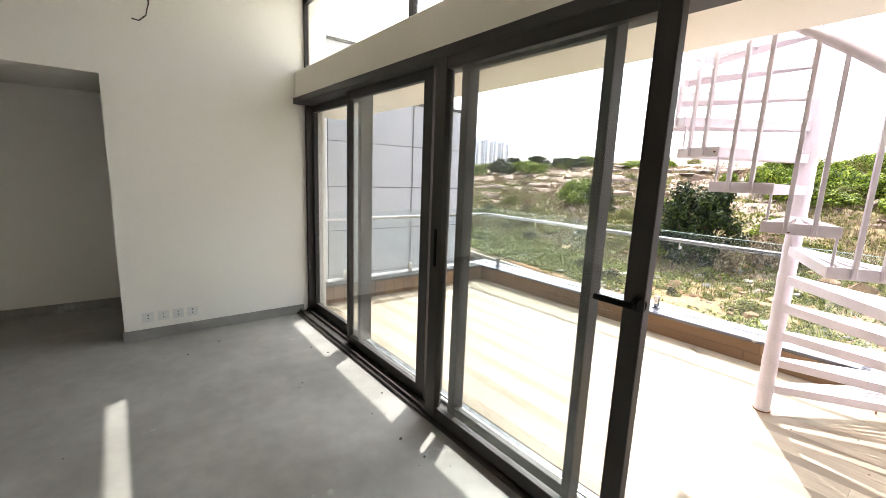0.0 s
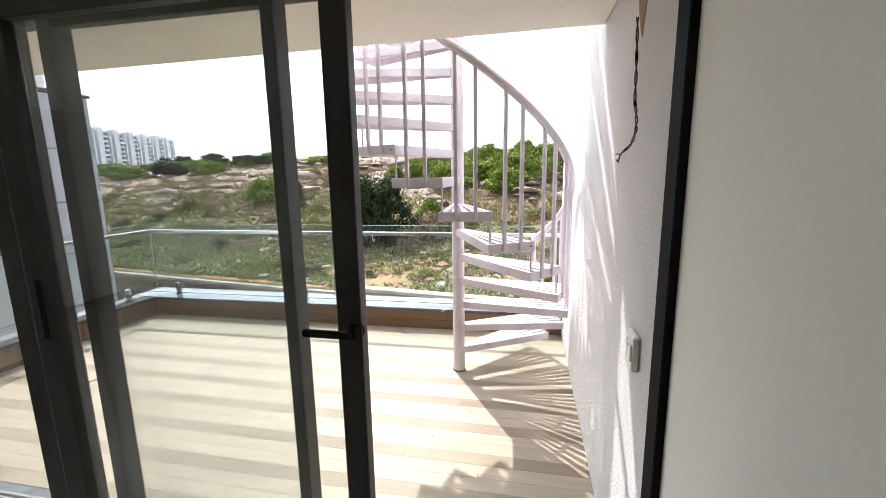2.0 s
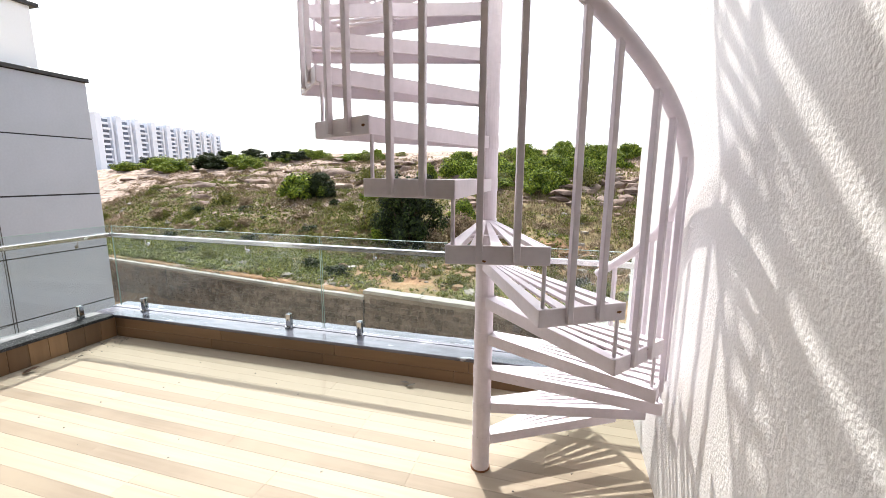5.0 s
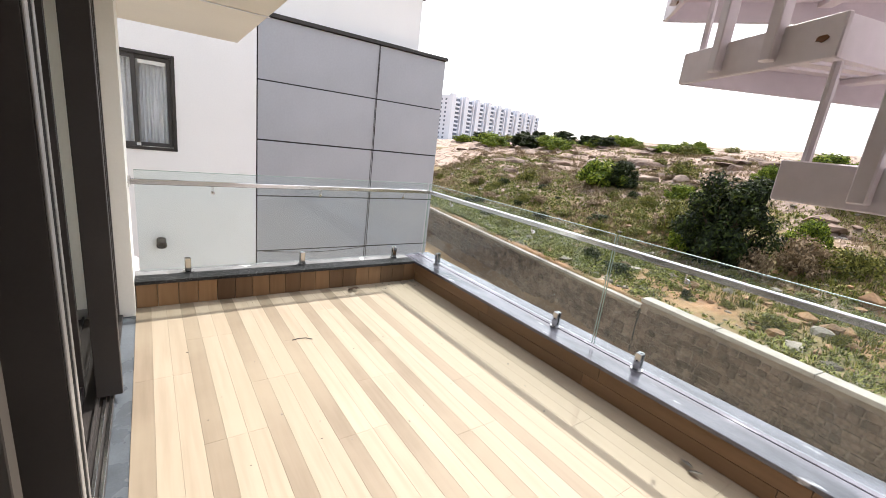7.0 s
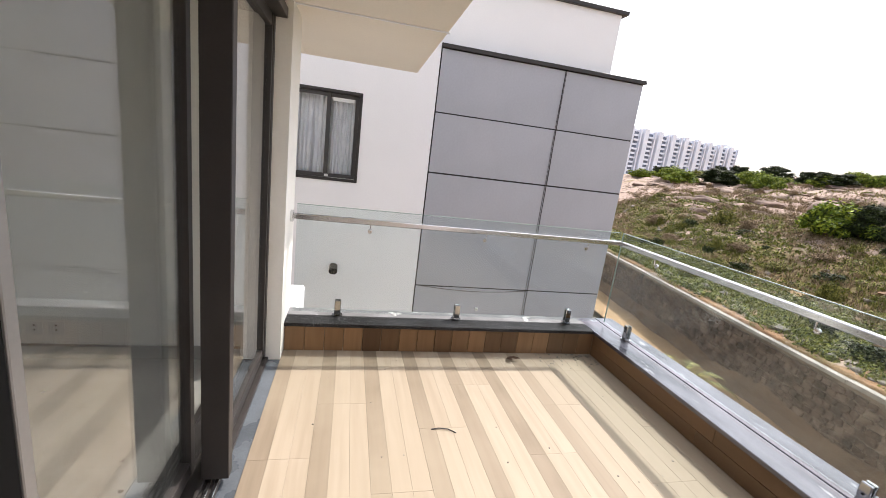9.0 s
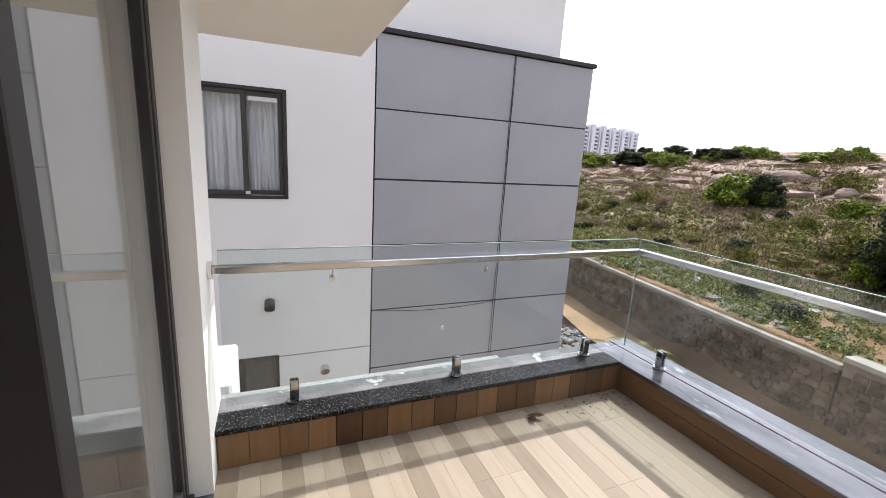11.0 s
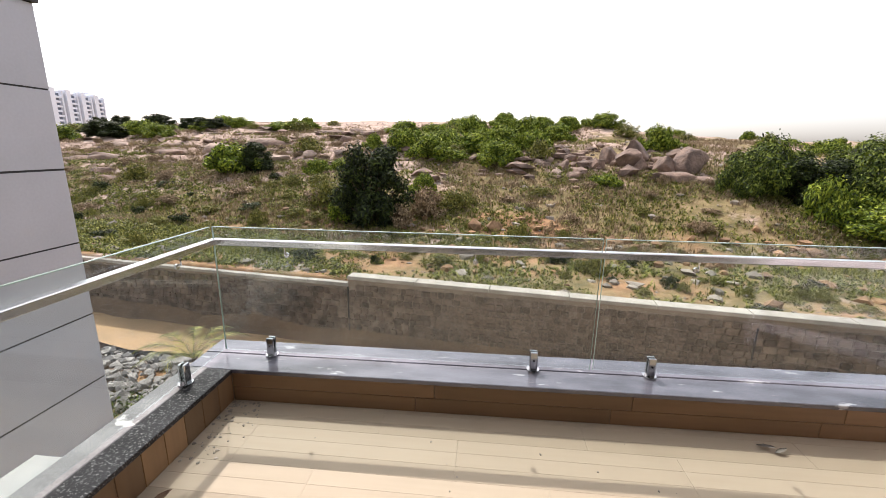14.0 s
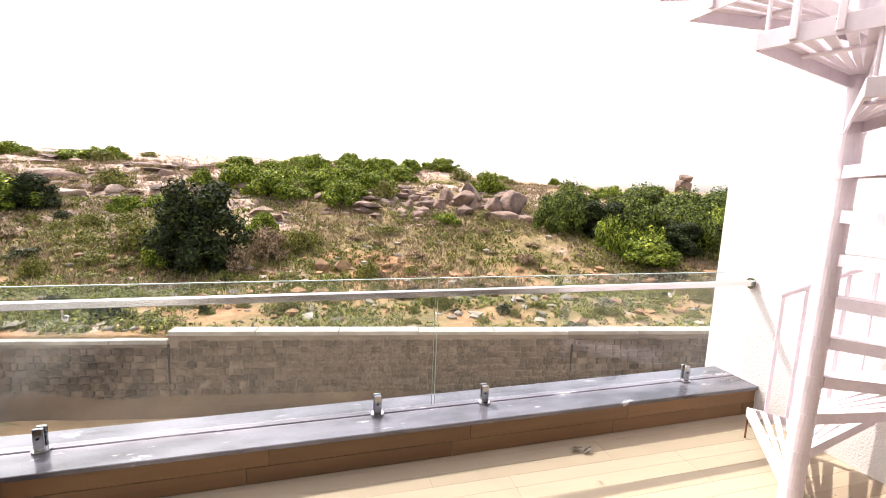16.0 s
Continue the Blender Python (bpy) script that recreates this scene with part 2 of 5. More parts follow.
M = {
    "plaster": surface("white_plaster", (0.90, 0.88, 0.82), 0.8, big=0.7, small=70, vary=0.03, bump=0.06),
    "stucco": surface("rough_white_stucco", (0.71, 0.685, 0.67), 0.9, big=0.8, small=70, vary=0.06, bump=0.7, depth=0.007, spec=0.25),
    "paint": surface("white_facade_paint", (0.88, 0.87, 0.87), 0.75, big=0.5, small=50, vary=0.03, bump=0.05),
    "soffit": surface("cream_soffit_plaster", (0.89, 0.83, 0.72), 0.8, big=0.8, small=60, vary=0.03, bump=0.05),
    "screed": surface("grey_cement_screed", (0.37, 0.36, 0.335), 0.4, big=1.3, small=9, vary=0.14, bump=0.06, dark=(0.25, 0.24, 0.22), spots=((0.50, 0.49, 0.46), 2.2, 0.64)),
    "alu": surface("dark_grey_aluminium", (0.040, 0.035, 0.033), 0.45, big=3, small=90, vary=0.08, bump=0.02, spec=0.35),
    "sash": surface("brown_grey_sash_aluminium", (0.05, 0.046, 0.045), 0.45, big=3, small=90, vary=0.08, bump=0.02),
    "rubber": surface("black_rubber_seal", (0.010, 0.010, 0.010), 0.85, spec=0.12, big=3, small=60, vary=0.1, bump=0),
    "granite": surface("black_speckled_granite", (0.045, 0.044, 0.048), 0.62, big=3.0, small=110, vary=0.6, bump=0.03, spec=0.2, spots=((0.26, 0.255, 0.255), 95.0, 0.56)),
    "sill": surface("blue_grey_granite_sill", (0.13, 0.148, 0.168), 0.28, big=3.0, small=140, vary=0.25, bump=0.02, spots=((0.26, 0.27, 0.28), 7.0, 0.64)),
    "granite_splashed": surface("plaster_splashed_granite", (0.25, 0.25, 0.255), 0.6, big=4.0, small=90, vary=0.35, bump=0.15, dark=(0.12, 0.12, 0.125), spec=0.3, spots=((0.68, 0.68, 0.66), 5.0, 0.62)),
    # the lilac base carries the sky's reflection as colour, besides streaks of dust
    "granite_dusty_sky": surface("dusty_granite_sky_tint", (0.17, 0.165, 0.20), 0.15, big=2.6, small=180, vary=0.4, bump=0.03, dark=(0.05, 0.048, 0.06), spec=0.65, stretch=(0.7, 2.2, 1), spots=((0.40, 0.40, 0.42), 7.0, 0.63)),
    "steel": surface("polished_steel", (0.74, 0.74, 0.74), 0.2, metal=1.0, big=3, small=60, vary=0.05, bump=0),
    "stairpaint": surface("lilac_white_stair_paint", (0.76, 0.69, 0.74), 0.45, big=3.5, small=40, vary=0.07, bump=0.05, spots=((0.36, 0.20, 0.12), 7.0, 0.70)),
    "chrome": surface("dark_chrome", (0.50, 0.50, 0.50), 0.12, metal=1.0, big=3, small=60, vary=0.05, bump=0),
    "rust": surface("rust_spots", (0.24, 0.10, 0.04), 0.9, big=8, small=60, vary=0.25, bump=0.2),
    "deckbase": surface("deck_mortar", (0.27, 0.22, 0.16), 0.9, big=2, small=60, vary=0.1, bump=0.1),
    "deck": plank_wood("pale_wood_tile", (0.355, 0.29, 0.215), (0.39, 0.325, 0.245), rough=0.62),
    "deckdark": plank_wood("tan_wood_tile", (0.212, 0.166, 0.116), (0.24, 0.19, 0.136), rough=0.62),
    "skirt": plank_wood("brown_wood_tile", (0.085, 0.045, 0.022), (0.30, 0.17, 0.08), grain=(18, 18, 1.5), vary=0.15),
    "skirtlong": plank_wood("brown_wood_tile_long", (0.13, 0.068, 0.03), (0.20, 0.105, 0.048), vary=0.15),
    "panel": surface("grey_cladding_panel", (0.43, 0.438, 0.475), 0.5, big=0.9, small=30, vary=0.05, bump=0.02, piece=0.06),
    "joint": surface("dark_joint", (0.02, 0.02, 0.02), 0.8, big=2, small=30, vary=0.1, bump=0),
    "concrete": surface("weathered_concrete", (0.42, 0.39, 0.34), 0.9, big=1.2, small=25, vary=0.2, bump=0.25, depth=0.006),
    "ledge": surface("pale_grey_cement_ledge", (0.40, 0.41, 0.405), 0.85, big=1.6, small=25, vary=0.12, bump=0.15, depth=0.005),
    "stone": surface("grey_brown_wall_stone", (0.235, 0.176, 0.13), 0.92, big=2.6, small=14, vary=0.30, bump=0.8, depth=0.025, piece=0.5),
    "stonefar": surface("grey_brown_wall_stone_rest", (0.235, 0.176, 0.13), 0.92, big=2.6, small=14, vary=0.30, bump=0.8, depth=0.025, island=0.5),
    "mortar": surface("wall_mortar", (0.265, 0.212, 0.165), 0.95, big=1.0, small=18, vary=0.2, bump=0.3, depth=0.01),
    "rock": surface("pink_granite_boulder", (0.255, 0.172, 0.130), 0.9, big=0.8, small=4, vary=0.3, bump=0.9, depth=0.12, dark=(0.085, 0.058, 0.046)),
    "rock_pale": surface("pale_pink_granite_sheet", (0.43, 0.325, 0.26), 0.9, big=0.55, small=5, vary=0.25, bump=0.9, depth=0.12, dark=(0.20, 0.14, 0.105)),
    "clod": surface("orange_earth_clod", (0.42, 0.25, 0.13), 0.95, big=2, small=9, vary=0.25, bump=0.5, depth=0.03, island=0.4),
    # lighter copy of the frame aluminium, for stile faces that catch the light
    "lip": surface("aluminium_lit_tone", (0.30, 0.29, 0.28), 0.45, metal=0.3, big=3, small=80, vary=0.06, bump=0),
    "dryshrub": leaf_mat("dry_shrub_twigs", (0.08, 0.056, 0.032), (0.24, 0.17, 0.098), (0.42, 0.32, 0.20)),
    "riprap": surface("pale_grey_broken_stone", (0.40, 0.375, 0.345), 0.9, big=3, small=12, vary=0.15, bump=0.3, island=0.45),
    "rubble": surface("broken_stone", (0.37, 0.325, 0.27), 0.9, big=3, small=12, vary=0.15, bump=0.3, island=0.5),
    "dirt": surface("orange_dirt_path", (0.44, 0.285, 0.15), 0.95, big=0.6, small=6, vary=0.15, bump=0.3, depth=0.02),
    "bank": surface("brown_soil_bank", (0.19, 0.125, 0.075), 0.95, big=0.8, small=6, vary=0.2, bump=0.4, depth=0.02),
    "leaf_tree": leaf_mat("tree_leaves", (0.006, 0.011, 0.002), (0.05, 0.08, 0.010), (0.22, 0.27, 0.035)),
    "bark": surface("brown_bark", (0.13, 0.09, 0.06), 0.95, big=4, small=30, vary=0.2, bump=0.5, depth=0.01),
    "cloth": surface("white_curtain_cloth", (0.84, 0.84, 0.88), 0.9, big=6, small=120, vary=0.05, bump=0.05),
    "plastic": surface("white_plastic", (0.76, 0.76, 0.74), 0.35, big=4, small=60, vary=0.02, bump=0),
    "cable": surface("dark_cable", (0.06, 0.05, 0.05), 0.6, big=8, small=60, vary=0.1, bump=0),
    "deadleaf": surface("dry_brown_leaf", (0.13, 0.065, 0.035), 0.85, big=20, small=90, vary=0.2, bump=0.2),
    # white paint with the blue haze of distance mixed into its colour
    "tower": surface("hazed_tower_paint", (0.76, 0.80, 0.88), 0.8, big=0.05, small=1, vary=0.03, bump=0),
    # darker blue-grey for the tower's shaded recesses, also used on its windows
    "towershade": surface("tower_recess_shade", (0.17, 0.20, 0.26), 0.8, big=0.05, small=1, vary=0.05, bump=0),
    "pane": glass_pane("window_glass", (0.965, 0.982, 0.975), 0.034, 2.4),
    "pane_clear": glass_pane("clean_window_glass", (0.98, 0.99, 0.99), 0.01),
    "rail_glass": glass_pane("balustrade_glass", (0.925, 0.962, 0.958), 0.024),
    "edge": surface("green_glass_edge", (0.30, 0.40, 0.35), 0.2, big=4, small=40, vary=0.05, bump=0),
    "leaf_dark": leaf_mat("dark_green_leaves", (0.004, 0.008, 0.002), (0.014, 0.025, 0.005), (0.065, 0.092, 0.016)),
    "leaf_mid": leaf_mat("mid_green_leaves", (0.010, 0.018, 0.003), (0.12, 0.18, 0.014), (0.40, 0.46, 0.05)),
    "leaf_olive": leaf_mat("olive_leaves", (0.026, 0.032, 0.007), (0.145, 0.15, 0.030), (0.34, 0.32, 0.08)),
    "leaf_weed": leaf_mat("weed_leaves", (0.018, 0.028, 0.005), (0.115, 0.135, 0.020), (0.33, 0.34, 0.07)),
    "dry": leaf_mat("dry_grass", (0.10, 0.07, 0.04), (0.24, 0.175, 0.10), (0.40, 0.31, 0.20)),
    "ground": ground_mat(),
}

# ---- building helpers ----


def box(bm, x0, x1, y0, y1, z0, z1, bevel=0.0):
    v = [bm.verts.new((x, y, z)) for x in (x0, x1) for y in (y0, y1) for z in (z0, z1)]
    fs = [bm.faces.new([v[i] for i in q]) for q in ((0, 1, 3, 2), (4, 6, 7, 5), (0, 4, 5, 1), (2, 3, 7, 6), (0, 2, 6, 4), (1, 5, 7, 3))]
    if bevel:
        bmesh.ops.bevel(bm, geom=list({e for f in fs for e in f.edges}), offset=bevel, segments=1, affect="EDGES")
    return bm


def rod(bm, p, q, r, sides=12, r2=None, square=False):
    p, q = Vector(p), Vector(q)
    turn = (q - p).to_track_quat("Z", "Y").to_matrix().to_4x4()
    if square:
        h = (q - p).length
        b2 = box(bmesh.new(), -r, r, -r, r, 0, h, min(0.003, r * 0.2))
        me = bpy.data.meshes.new("tmp")
        b2.to_mesh(me), b2.free()
        me.transform(Matrix.Translation(p) @ (Matrix.Identity(4) if abs((q - p).normalized().z) > 0.999 else turn))
        bm.from_mesh(me)
        bpy.data.meshes.remove(me)
        return bm
    m = Matrix.Translation((p + q) / 2) @ turn
    bmesh.ops.create_cone(bm, cap_ends=True, segments=sides, radius1=r, radius2=r if r2 is None else r2, depth=(q - p).length, matrix=m)
    return bm


def tube(bm, pts, r, sides=10):
    """A round tube along a line of points."""
    rings = []
    pts = [Vector(p) for p in pts]
    for i, p in enumerate(pts):
        d = (pts[min(i + 1, len(pts) - 1)] - pts[max(i - 1, 0)]).normalized()
        a = d.cross(Vector((0, 0, 1)) if abs(d.z) < 0.95 else Vector((1, 0, 0))).normalized()
        c = d.cross(a)
        rings.append([bm.verts.new(p + r * (math.cos(k) * a + math.sin(k) * c)) for k in [2 * math.pi * j / sides for j in range(sides)]])
    for A, B in zip(rings, rings[1:]):
        for j in range(sides):
            bm.faces.new((A[j], A[(j + 1) % sides], B[(j + 1) % sides], B[j]))
    bm.faces.new(rings[0]), bm.faces.new(list(reversed(rings[-1])))
    return bm


def mesh_of(name, bm, material, smooth=False):
    bmesh.ops.recalc_face_normals(bm, faces=bm.faces)
    me = bpy.data.meshes.new(name)
    bm.to_mesh(me), bm.free()
    me.materials.append(material)
    if smooth:
        me.shade_smooth()
    return me


def structure(name, bm, material, label, category, smooth=False):
    return tagged(new(name, mesh_of(name, bm, material, smooth)), label, category, kind="structure")


def thing(name, label, category, at=(0, 0, 0), group="", kind=""):
    ob = new(name)
    ob.empty_display_size = 0.05
    ob.location = at
    return tagged(ob, label, category, group, kind)


def part(name, bm, material, parent, label="", smooth=False, at=(0, 0, 0)):
    ob = new(name, mesh_of(name, bm, material, smooth))
    ob.parent, ob.location = parent, at
    return tagged(ob, label)


def solo(name, bm, material, label, category, at=(0, 0, 0), smooth=False, group="", kind=""):
    ob = new(name, mesh_of(name, bm, material, smooth))
    ob.location = at
    return tagged(ob, label, category, group, kind)


def piece(name, me, parent, at, turn=0.0, scale=(1, 1, 1)):
    ob = new(name, me)
    ob.parent = parent
    ob.matrix_basis = Matrix.LocRotScale(at, Euler((0, 0, turn)), scale)
    return ob


def raw_mesh(name, verts, faces, material):
    me = bpy.data.meshes.new(name)
    me.from_pydata(verts, [], faces)
    me.materials.append(material)
    return me


B = bmesh.new

# ---- the room and the house ----
XL, XR = -3.85, 0.945        # inner faces of the room's side walls
GY = 1.0                    # line of the sliding doors
structure("floor", box(B(), -5.30, 1.25, -5.0, 0.93, -0.30, 0.0), M["screed"], "bare grey cement screed floor with stains", "floor")
structure("threshold", box(B(), XL, XR, 0.93, 1.20, -0.30, -0.004), M["sill"], "smooth blue-grey granite sill under the sliding doors", "threshold")
b = box(B(), XL - 0.45, XL, -0.72, 1.20, 0, 3.35)
box(b, XL - 0.2, XL, -5.0, -0.72, 2.34, 3.35)
structure("wall_west", b, M["plaster"], "plain off-white plastered wall with an open recess", "wall")
structure("wall_recess", box(B(), -5.30, -5.15, -5.0, -0.72, 0, 2.34), M["plaster"], "off-white plastered back wall of the recess", "wall")
structure("wall_recess_side", box(B(), -5.30, XL - 0.45, -0.72, -0.57, 0, 3.35), M["plaster"], "off-white plastered side wall of the recess", "wall")
structure("ceiling_recess", box(B(), -5.30, XL - 0.2, -5.0, -0.72, 2.34, 2.50), M["plaster"], "plain white plastered ceiling of the recess", "ceiling")
structure("wall_south", box(B(), -5.30, 1.25, -5.20, -5.0, 0, 3.35), M["plaster"], "plain off-white plastered back wall", "wall")
structure("wall_east", box(B(), XR, 1.25, -5.0, 0.80, 0, 3.35), M["plaster"], "plain off-white plastered side wall beside the door", "wall")
structure("ceiling", box(B(), -5.30, 1.25, -5.20, 1.235, 3.35, 3.50), M["plaster"], "plain white plastered ceiling and roof slab", "ceiling")
structure("beam", box(B(), XL, XR, 0.88, 1.08, 2.36, 2.62, 0.008), M["soffit"], "cream plastered beam above the sliding doors", "beam")
cn = box(B(), -5.65, 0.93, 1.08, 2.235, 2.42, 2.60)
for v in cn.verts:
    if v.co.y > 2 and v.co.x > 0:
        v.co.y = 2.07
bmesh.ops.bevel(cn, geom=cn.edges[:], offset=0.006, segments=1, affect="EDGES")
# the groove's bright glare line, drawn as a raised white strip
structure("soffit_bead", box(B(), -3.935, -3.915, 1.085, 2.20, 2.412, 2.42, 0.002), M["paint"], "thin raised white strip painting the glare line of a drip groove", "trim")
structure("canopy", cn, M["soffit"], "cream plastered canopy slab above the terrace", "canopy")
structure("canopy_side", box(B(), -5.65, -4.30, -0.57, 1.08, 2.42, 2.60, 0.006), M["soffit"], "cream plastered canopy slab along the side", "canopy")
structure("wall_terrace", box(B(), 0.93, 1.25, 0.895, 4.40, -5.9, 6.2), M["stucco"], "rough white stucco terrace wall in the sun", "wall")
structure("house_base", box(B(), -4.20, 1.25, -5.0, 4.05, -5.9, -0.31), M["paint"], "white painted lower storeys of the house", "wall")
b = B()
for x0, x1, y0, y1 in ((XL, XL + 0.012, -0.72, 0.93), (-5.15, -5.138, -5.0, -0.73)):
    box(b, x0, x1, y0, y1, 0, 0.10)
box(b, -5.138, XL, -0.732, -0.72, 0, 0.10)
structure("baseboard", b, M["screed"], "grey cement skirting strip along the wall", "baseboard")
# clerestory above the beam
w = thing("clerestory_window", "long dark-framed clerestory window above the beam", "window", (XL, GY, 2.62), kind="structure")
# clerestory cut short here; the infill is added, out of view, to block sun
L = -0.30 - XL
structure("wall_over_beam", box(B(), -0.30, XR, 0.98, 1.08, 2.62, 3.35), M["plaster"], "added plastered infill above the beam that blocks the sun patch", "wall")
for n_, bx in (("frame_bottom", (0, L, -0.02, 0.03, 0.0, 0.03)), ("frame_top", (0, L, -0.02, 0.03, 0.67, 0.73)),
               ("frame_side", (0, 0.04, -0.018, 0.028, 0.03, 0.67)), ("frame_side", (L - 0.04, L, -0.018, 0.028, 0.03, 0.67)),
               ("mullion", (2.0, 2.05, -0.018, 0.028, 0.03, 0.67))):
    part(n_, box(B(), *bx, 0.003), M["alu"], w)
part("pane", box(B(), 0.04, 2.00, 0.0, 0.006, 0.03, 0.67), M["pane"], w)
part("pane", box(B(), 2.05, L - 0.04, 0.0, 0.006, 0.03, 0.67), M["pane"], w)

# ---- sliding doors ----
f = thing("sliding_door_frame", "dark grey aluminium frame of the sliding doors", "door frame", (0, GY, 0), kind="structure")
part("head", box(B(), XL, XR, -0.14, 0.17, 2.30, 2.36, 0.003), M["alu"], f)
part("side", box(B(), XL, XL + 0.045, -0.02, 0.10, 0.03, 2.30, 0.003), M["alu"], f)
for y in (0.08, 0.11):
    part("runner", box(B(), -2.68, 0.92, y - 0.008, y + 0.008, 0.022, 0.032, 0.002), M["steel"], f, "bright metal runner")
part("side", box(B(), 0.922, 1.20, -0.20, -0.107, 0.0, 2.30, 0.003), M["rubber"], f)
part("side_top", box(B(), 0.935, 1.20, -0.20, -0.107, 2.30, 3.35), M["plaster"], f)
t_ = box(B(), XL, XR, -0.15, 0.12, 0.0, 0.022, 0.003)
for y in (-0.115, -0.03, 0.05):
    box(t_, XL, XR, y - 0.006, y + 0.006, 0.022, 0.045)
part("track", t_, M["alu"], f, "dark aluminium floor track with raised runners")


def sash(x0, x1, y, name_label, left=0.075, right=0.075, deep_left=0.0, deep_right=0.0):
    """One glazed leaf; deep_*: how far that stile stands out towards the terrace."""
    s = thing("sliding_door", name_label, "door", ((x0 + x1) / 2, y, 0.04), "sliding door leaves", "structure")
    h = (x1 - x0) / 2
    part("stile", box(B(), -h, -h + left, -0.025, 0.025 + deep_left, 0, 2.26, 0.003), M["alu"], s)
    part("stile", box(B(), h - right, h, -0.025, 0.025 + deep_right, 0, 2.26, 0.003), M["alu"], s)
    part("bottom_rail", box(B(), -h + left, h - right, -0.022, 0.022, 0, 0.075, 0.003), M["alu"], s)
    part("top_rail", box(B(), -h + left, h - right, -0.022, 0.022, 2.19, 2.26, 0.003), M["alu"], s)
    part("pane", box(B(), -h + left, h - right, -0.004, 0.004, 0.075, 2.19), M["pane"], s, "slightly dusty clear glass")
    return s


sash(-3.80, -2.66, 1.07, "dark-framed glass sliding door leaf, closed", left=0.03, right=0.06, deep_right=0.065)
s2 = sash(-2.74, -1.485, 0.97, "dark-framed glass sliding door leaf, closed", left=0.05, right=0.10, deep_right=0.12)
sash(-1.235, -0.265, 0.995, "dark-framed glass sliding door leaf, slid open", left=0.065, right=0.05, deep_left=0.03, deep_right=0.03)
s4 = sash(-1.35, 0.03, 0.89, "dark-framed glass sliding door leaf, slid open with a lever handle", left=0.105, right=0.085)
# added strips that draw the stile's lit and dark bands in pale and black
for x0, x1 in ((0.585, 0.6275), (0.5, 0.527)):
    part("edge_lip", box(B(), x0, x1, 0.145, 0.152, 0.0, 2.26, 0.002), M["lip"], s2, "added pale strip, the stile's lit face put into its colour")
part("gasket", box(B(), 0.53, 0.582, 0.145, 0.149, 0.0, 2.26), M["rubber"], s2, "added black strip for the dark band between the lit ones")
part("pull", box(B(), -0.645, -0.62, -0.032, -0.024, 1.02, 1.26, 0.003), M["rubber"], s4, "black recessed pull")
hb = rod(B(), (0.655, -0.02, 1.13), (0.655, -0.065, 1.13), 0.014)
box(hb, 0.50, 0.67, -0.075, -0.055, 1.118, 1.142, 0.004)
hd = part("handle", hb, M["rubber"], s4, "black lever handle")
rose = rod(B(), (0.655, -0.024, 1.13), (0.685, -0.034, 1.13), 0.027, 20)
part("rose", rose, M["rubber"], hd)

# ---- terrace ----
structure("deck_slab", box(B(), -4.20, 0.93, 1.20, 4.05, -0.30, -0.014), M["deckbase"], "mortar bed under the terrace tiles", "floor")
structure("parapet_west", box(B(), -4.26, -4.02, 1.20, 4.20, -0.30, 0.205), M["concrete"], "low parapet kerb at the side of the terrace", "parapet")
structure("parapet_north", box(B(), -4.02, 0.93, 3.875, 4.20, -0.30, 0.205), M["concrete"], "low parapet kerb at the front of the terrace", "parapet")
structure("coping_west_outer", box(B(), -4.29, -4.145, 1.20, 3.85, 0.205, 0.235, 0.003), M["granite_splashed"], "granite coping strip outside the glass, white with dust", "coping")
b = box(B(), -4.144, -3.98, 1.20, 3.834, 0.205, 0.235, 0.003)
structure("coping_west", b, M["granite"], "black speckled granite coping slab, dusty", "coping")
structure("coping_north_outer", box(B(), -4.29, 0.93, 4.043, 4.23, 0.205, 0.239, 0.004), M["granite_dusty_sky"], "dark granite coping strip outside the glass, pale with dust and painted-in sky reflection", "coping")
structure("coping_north", box(B(), -4.29, 0.93, 3.836, 4.041, 0.205, 0.235, 0.004), M["granite_dusty_sky"], "dark polished granite coping slab, dusty, with sky reflection put into its colour", "coping")
structure("ledge", box(B(), -4.88, -4.50, -0.5, 3.36, -0.42, -0.05, 0.05), M["ledge"], "pale grey concrete ledge outside the parapet", "ledge", True)

# glass balustrade
RZ = 1.035
g = thing("glass_balustrade", "frameless glass balustrade with a steel handrail", "balustrade", (-4.15, 4.04, 0.235))
for n_, bx in (("pane", (-0.006, 0.006, -2.80, -0.02, 0.03, 0.885)), ("pane", (0.012, 2.455, -0.006, 0.006, 0.03, 0.885)), ("pane", (2.475, 5.05, -0.006, 0.006, 0.03, 0.885))):
    p_ = part(n_, box(B(), *bx), M["rail_glass"], g)
    x0, x1, y0, y1, z0, z1 = bx
    part("glass_edge", box(B(), x0, x1, y0, y1, z1, z1 + 0.004), M["edge"], p_, "pale green polished glass edge")
for x in (2.455, 2.473):
    part("glass_edge", box(B(), x, x + 0.0015, -0.006, 0.006, 0.03, 0.885), M["edge"], g)
part("glass_edge", box(B(), 0.0085, 0.0115, -0.006, 0.006, 0.03, 0.885), M["edge"], g)
part("handrail", box(B(), 0.017, 0.062, -2.83, -0.062, RZ - 0.256, RZ - 0.216, 0.004), M["steel"], g)
part("handrail", box(B(), 0.02, 5.07, -0.062, -0.017, RZ - 0.256, RZ - 0.216, 0.004), M["steel"], g)
part("wall_flange", rod(B(), (0.037, -2.84, RZ - 0.237), (0.037, -2.82, RZ - 0.237), 0.045, 20), M["steel"], g)
part("wall_flange", rod(B(), (5.06, -0.037, RZ - 0.237), (5.08, -0.037, RZ - 0.237), 0.045, 20), M["steel"], g)
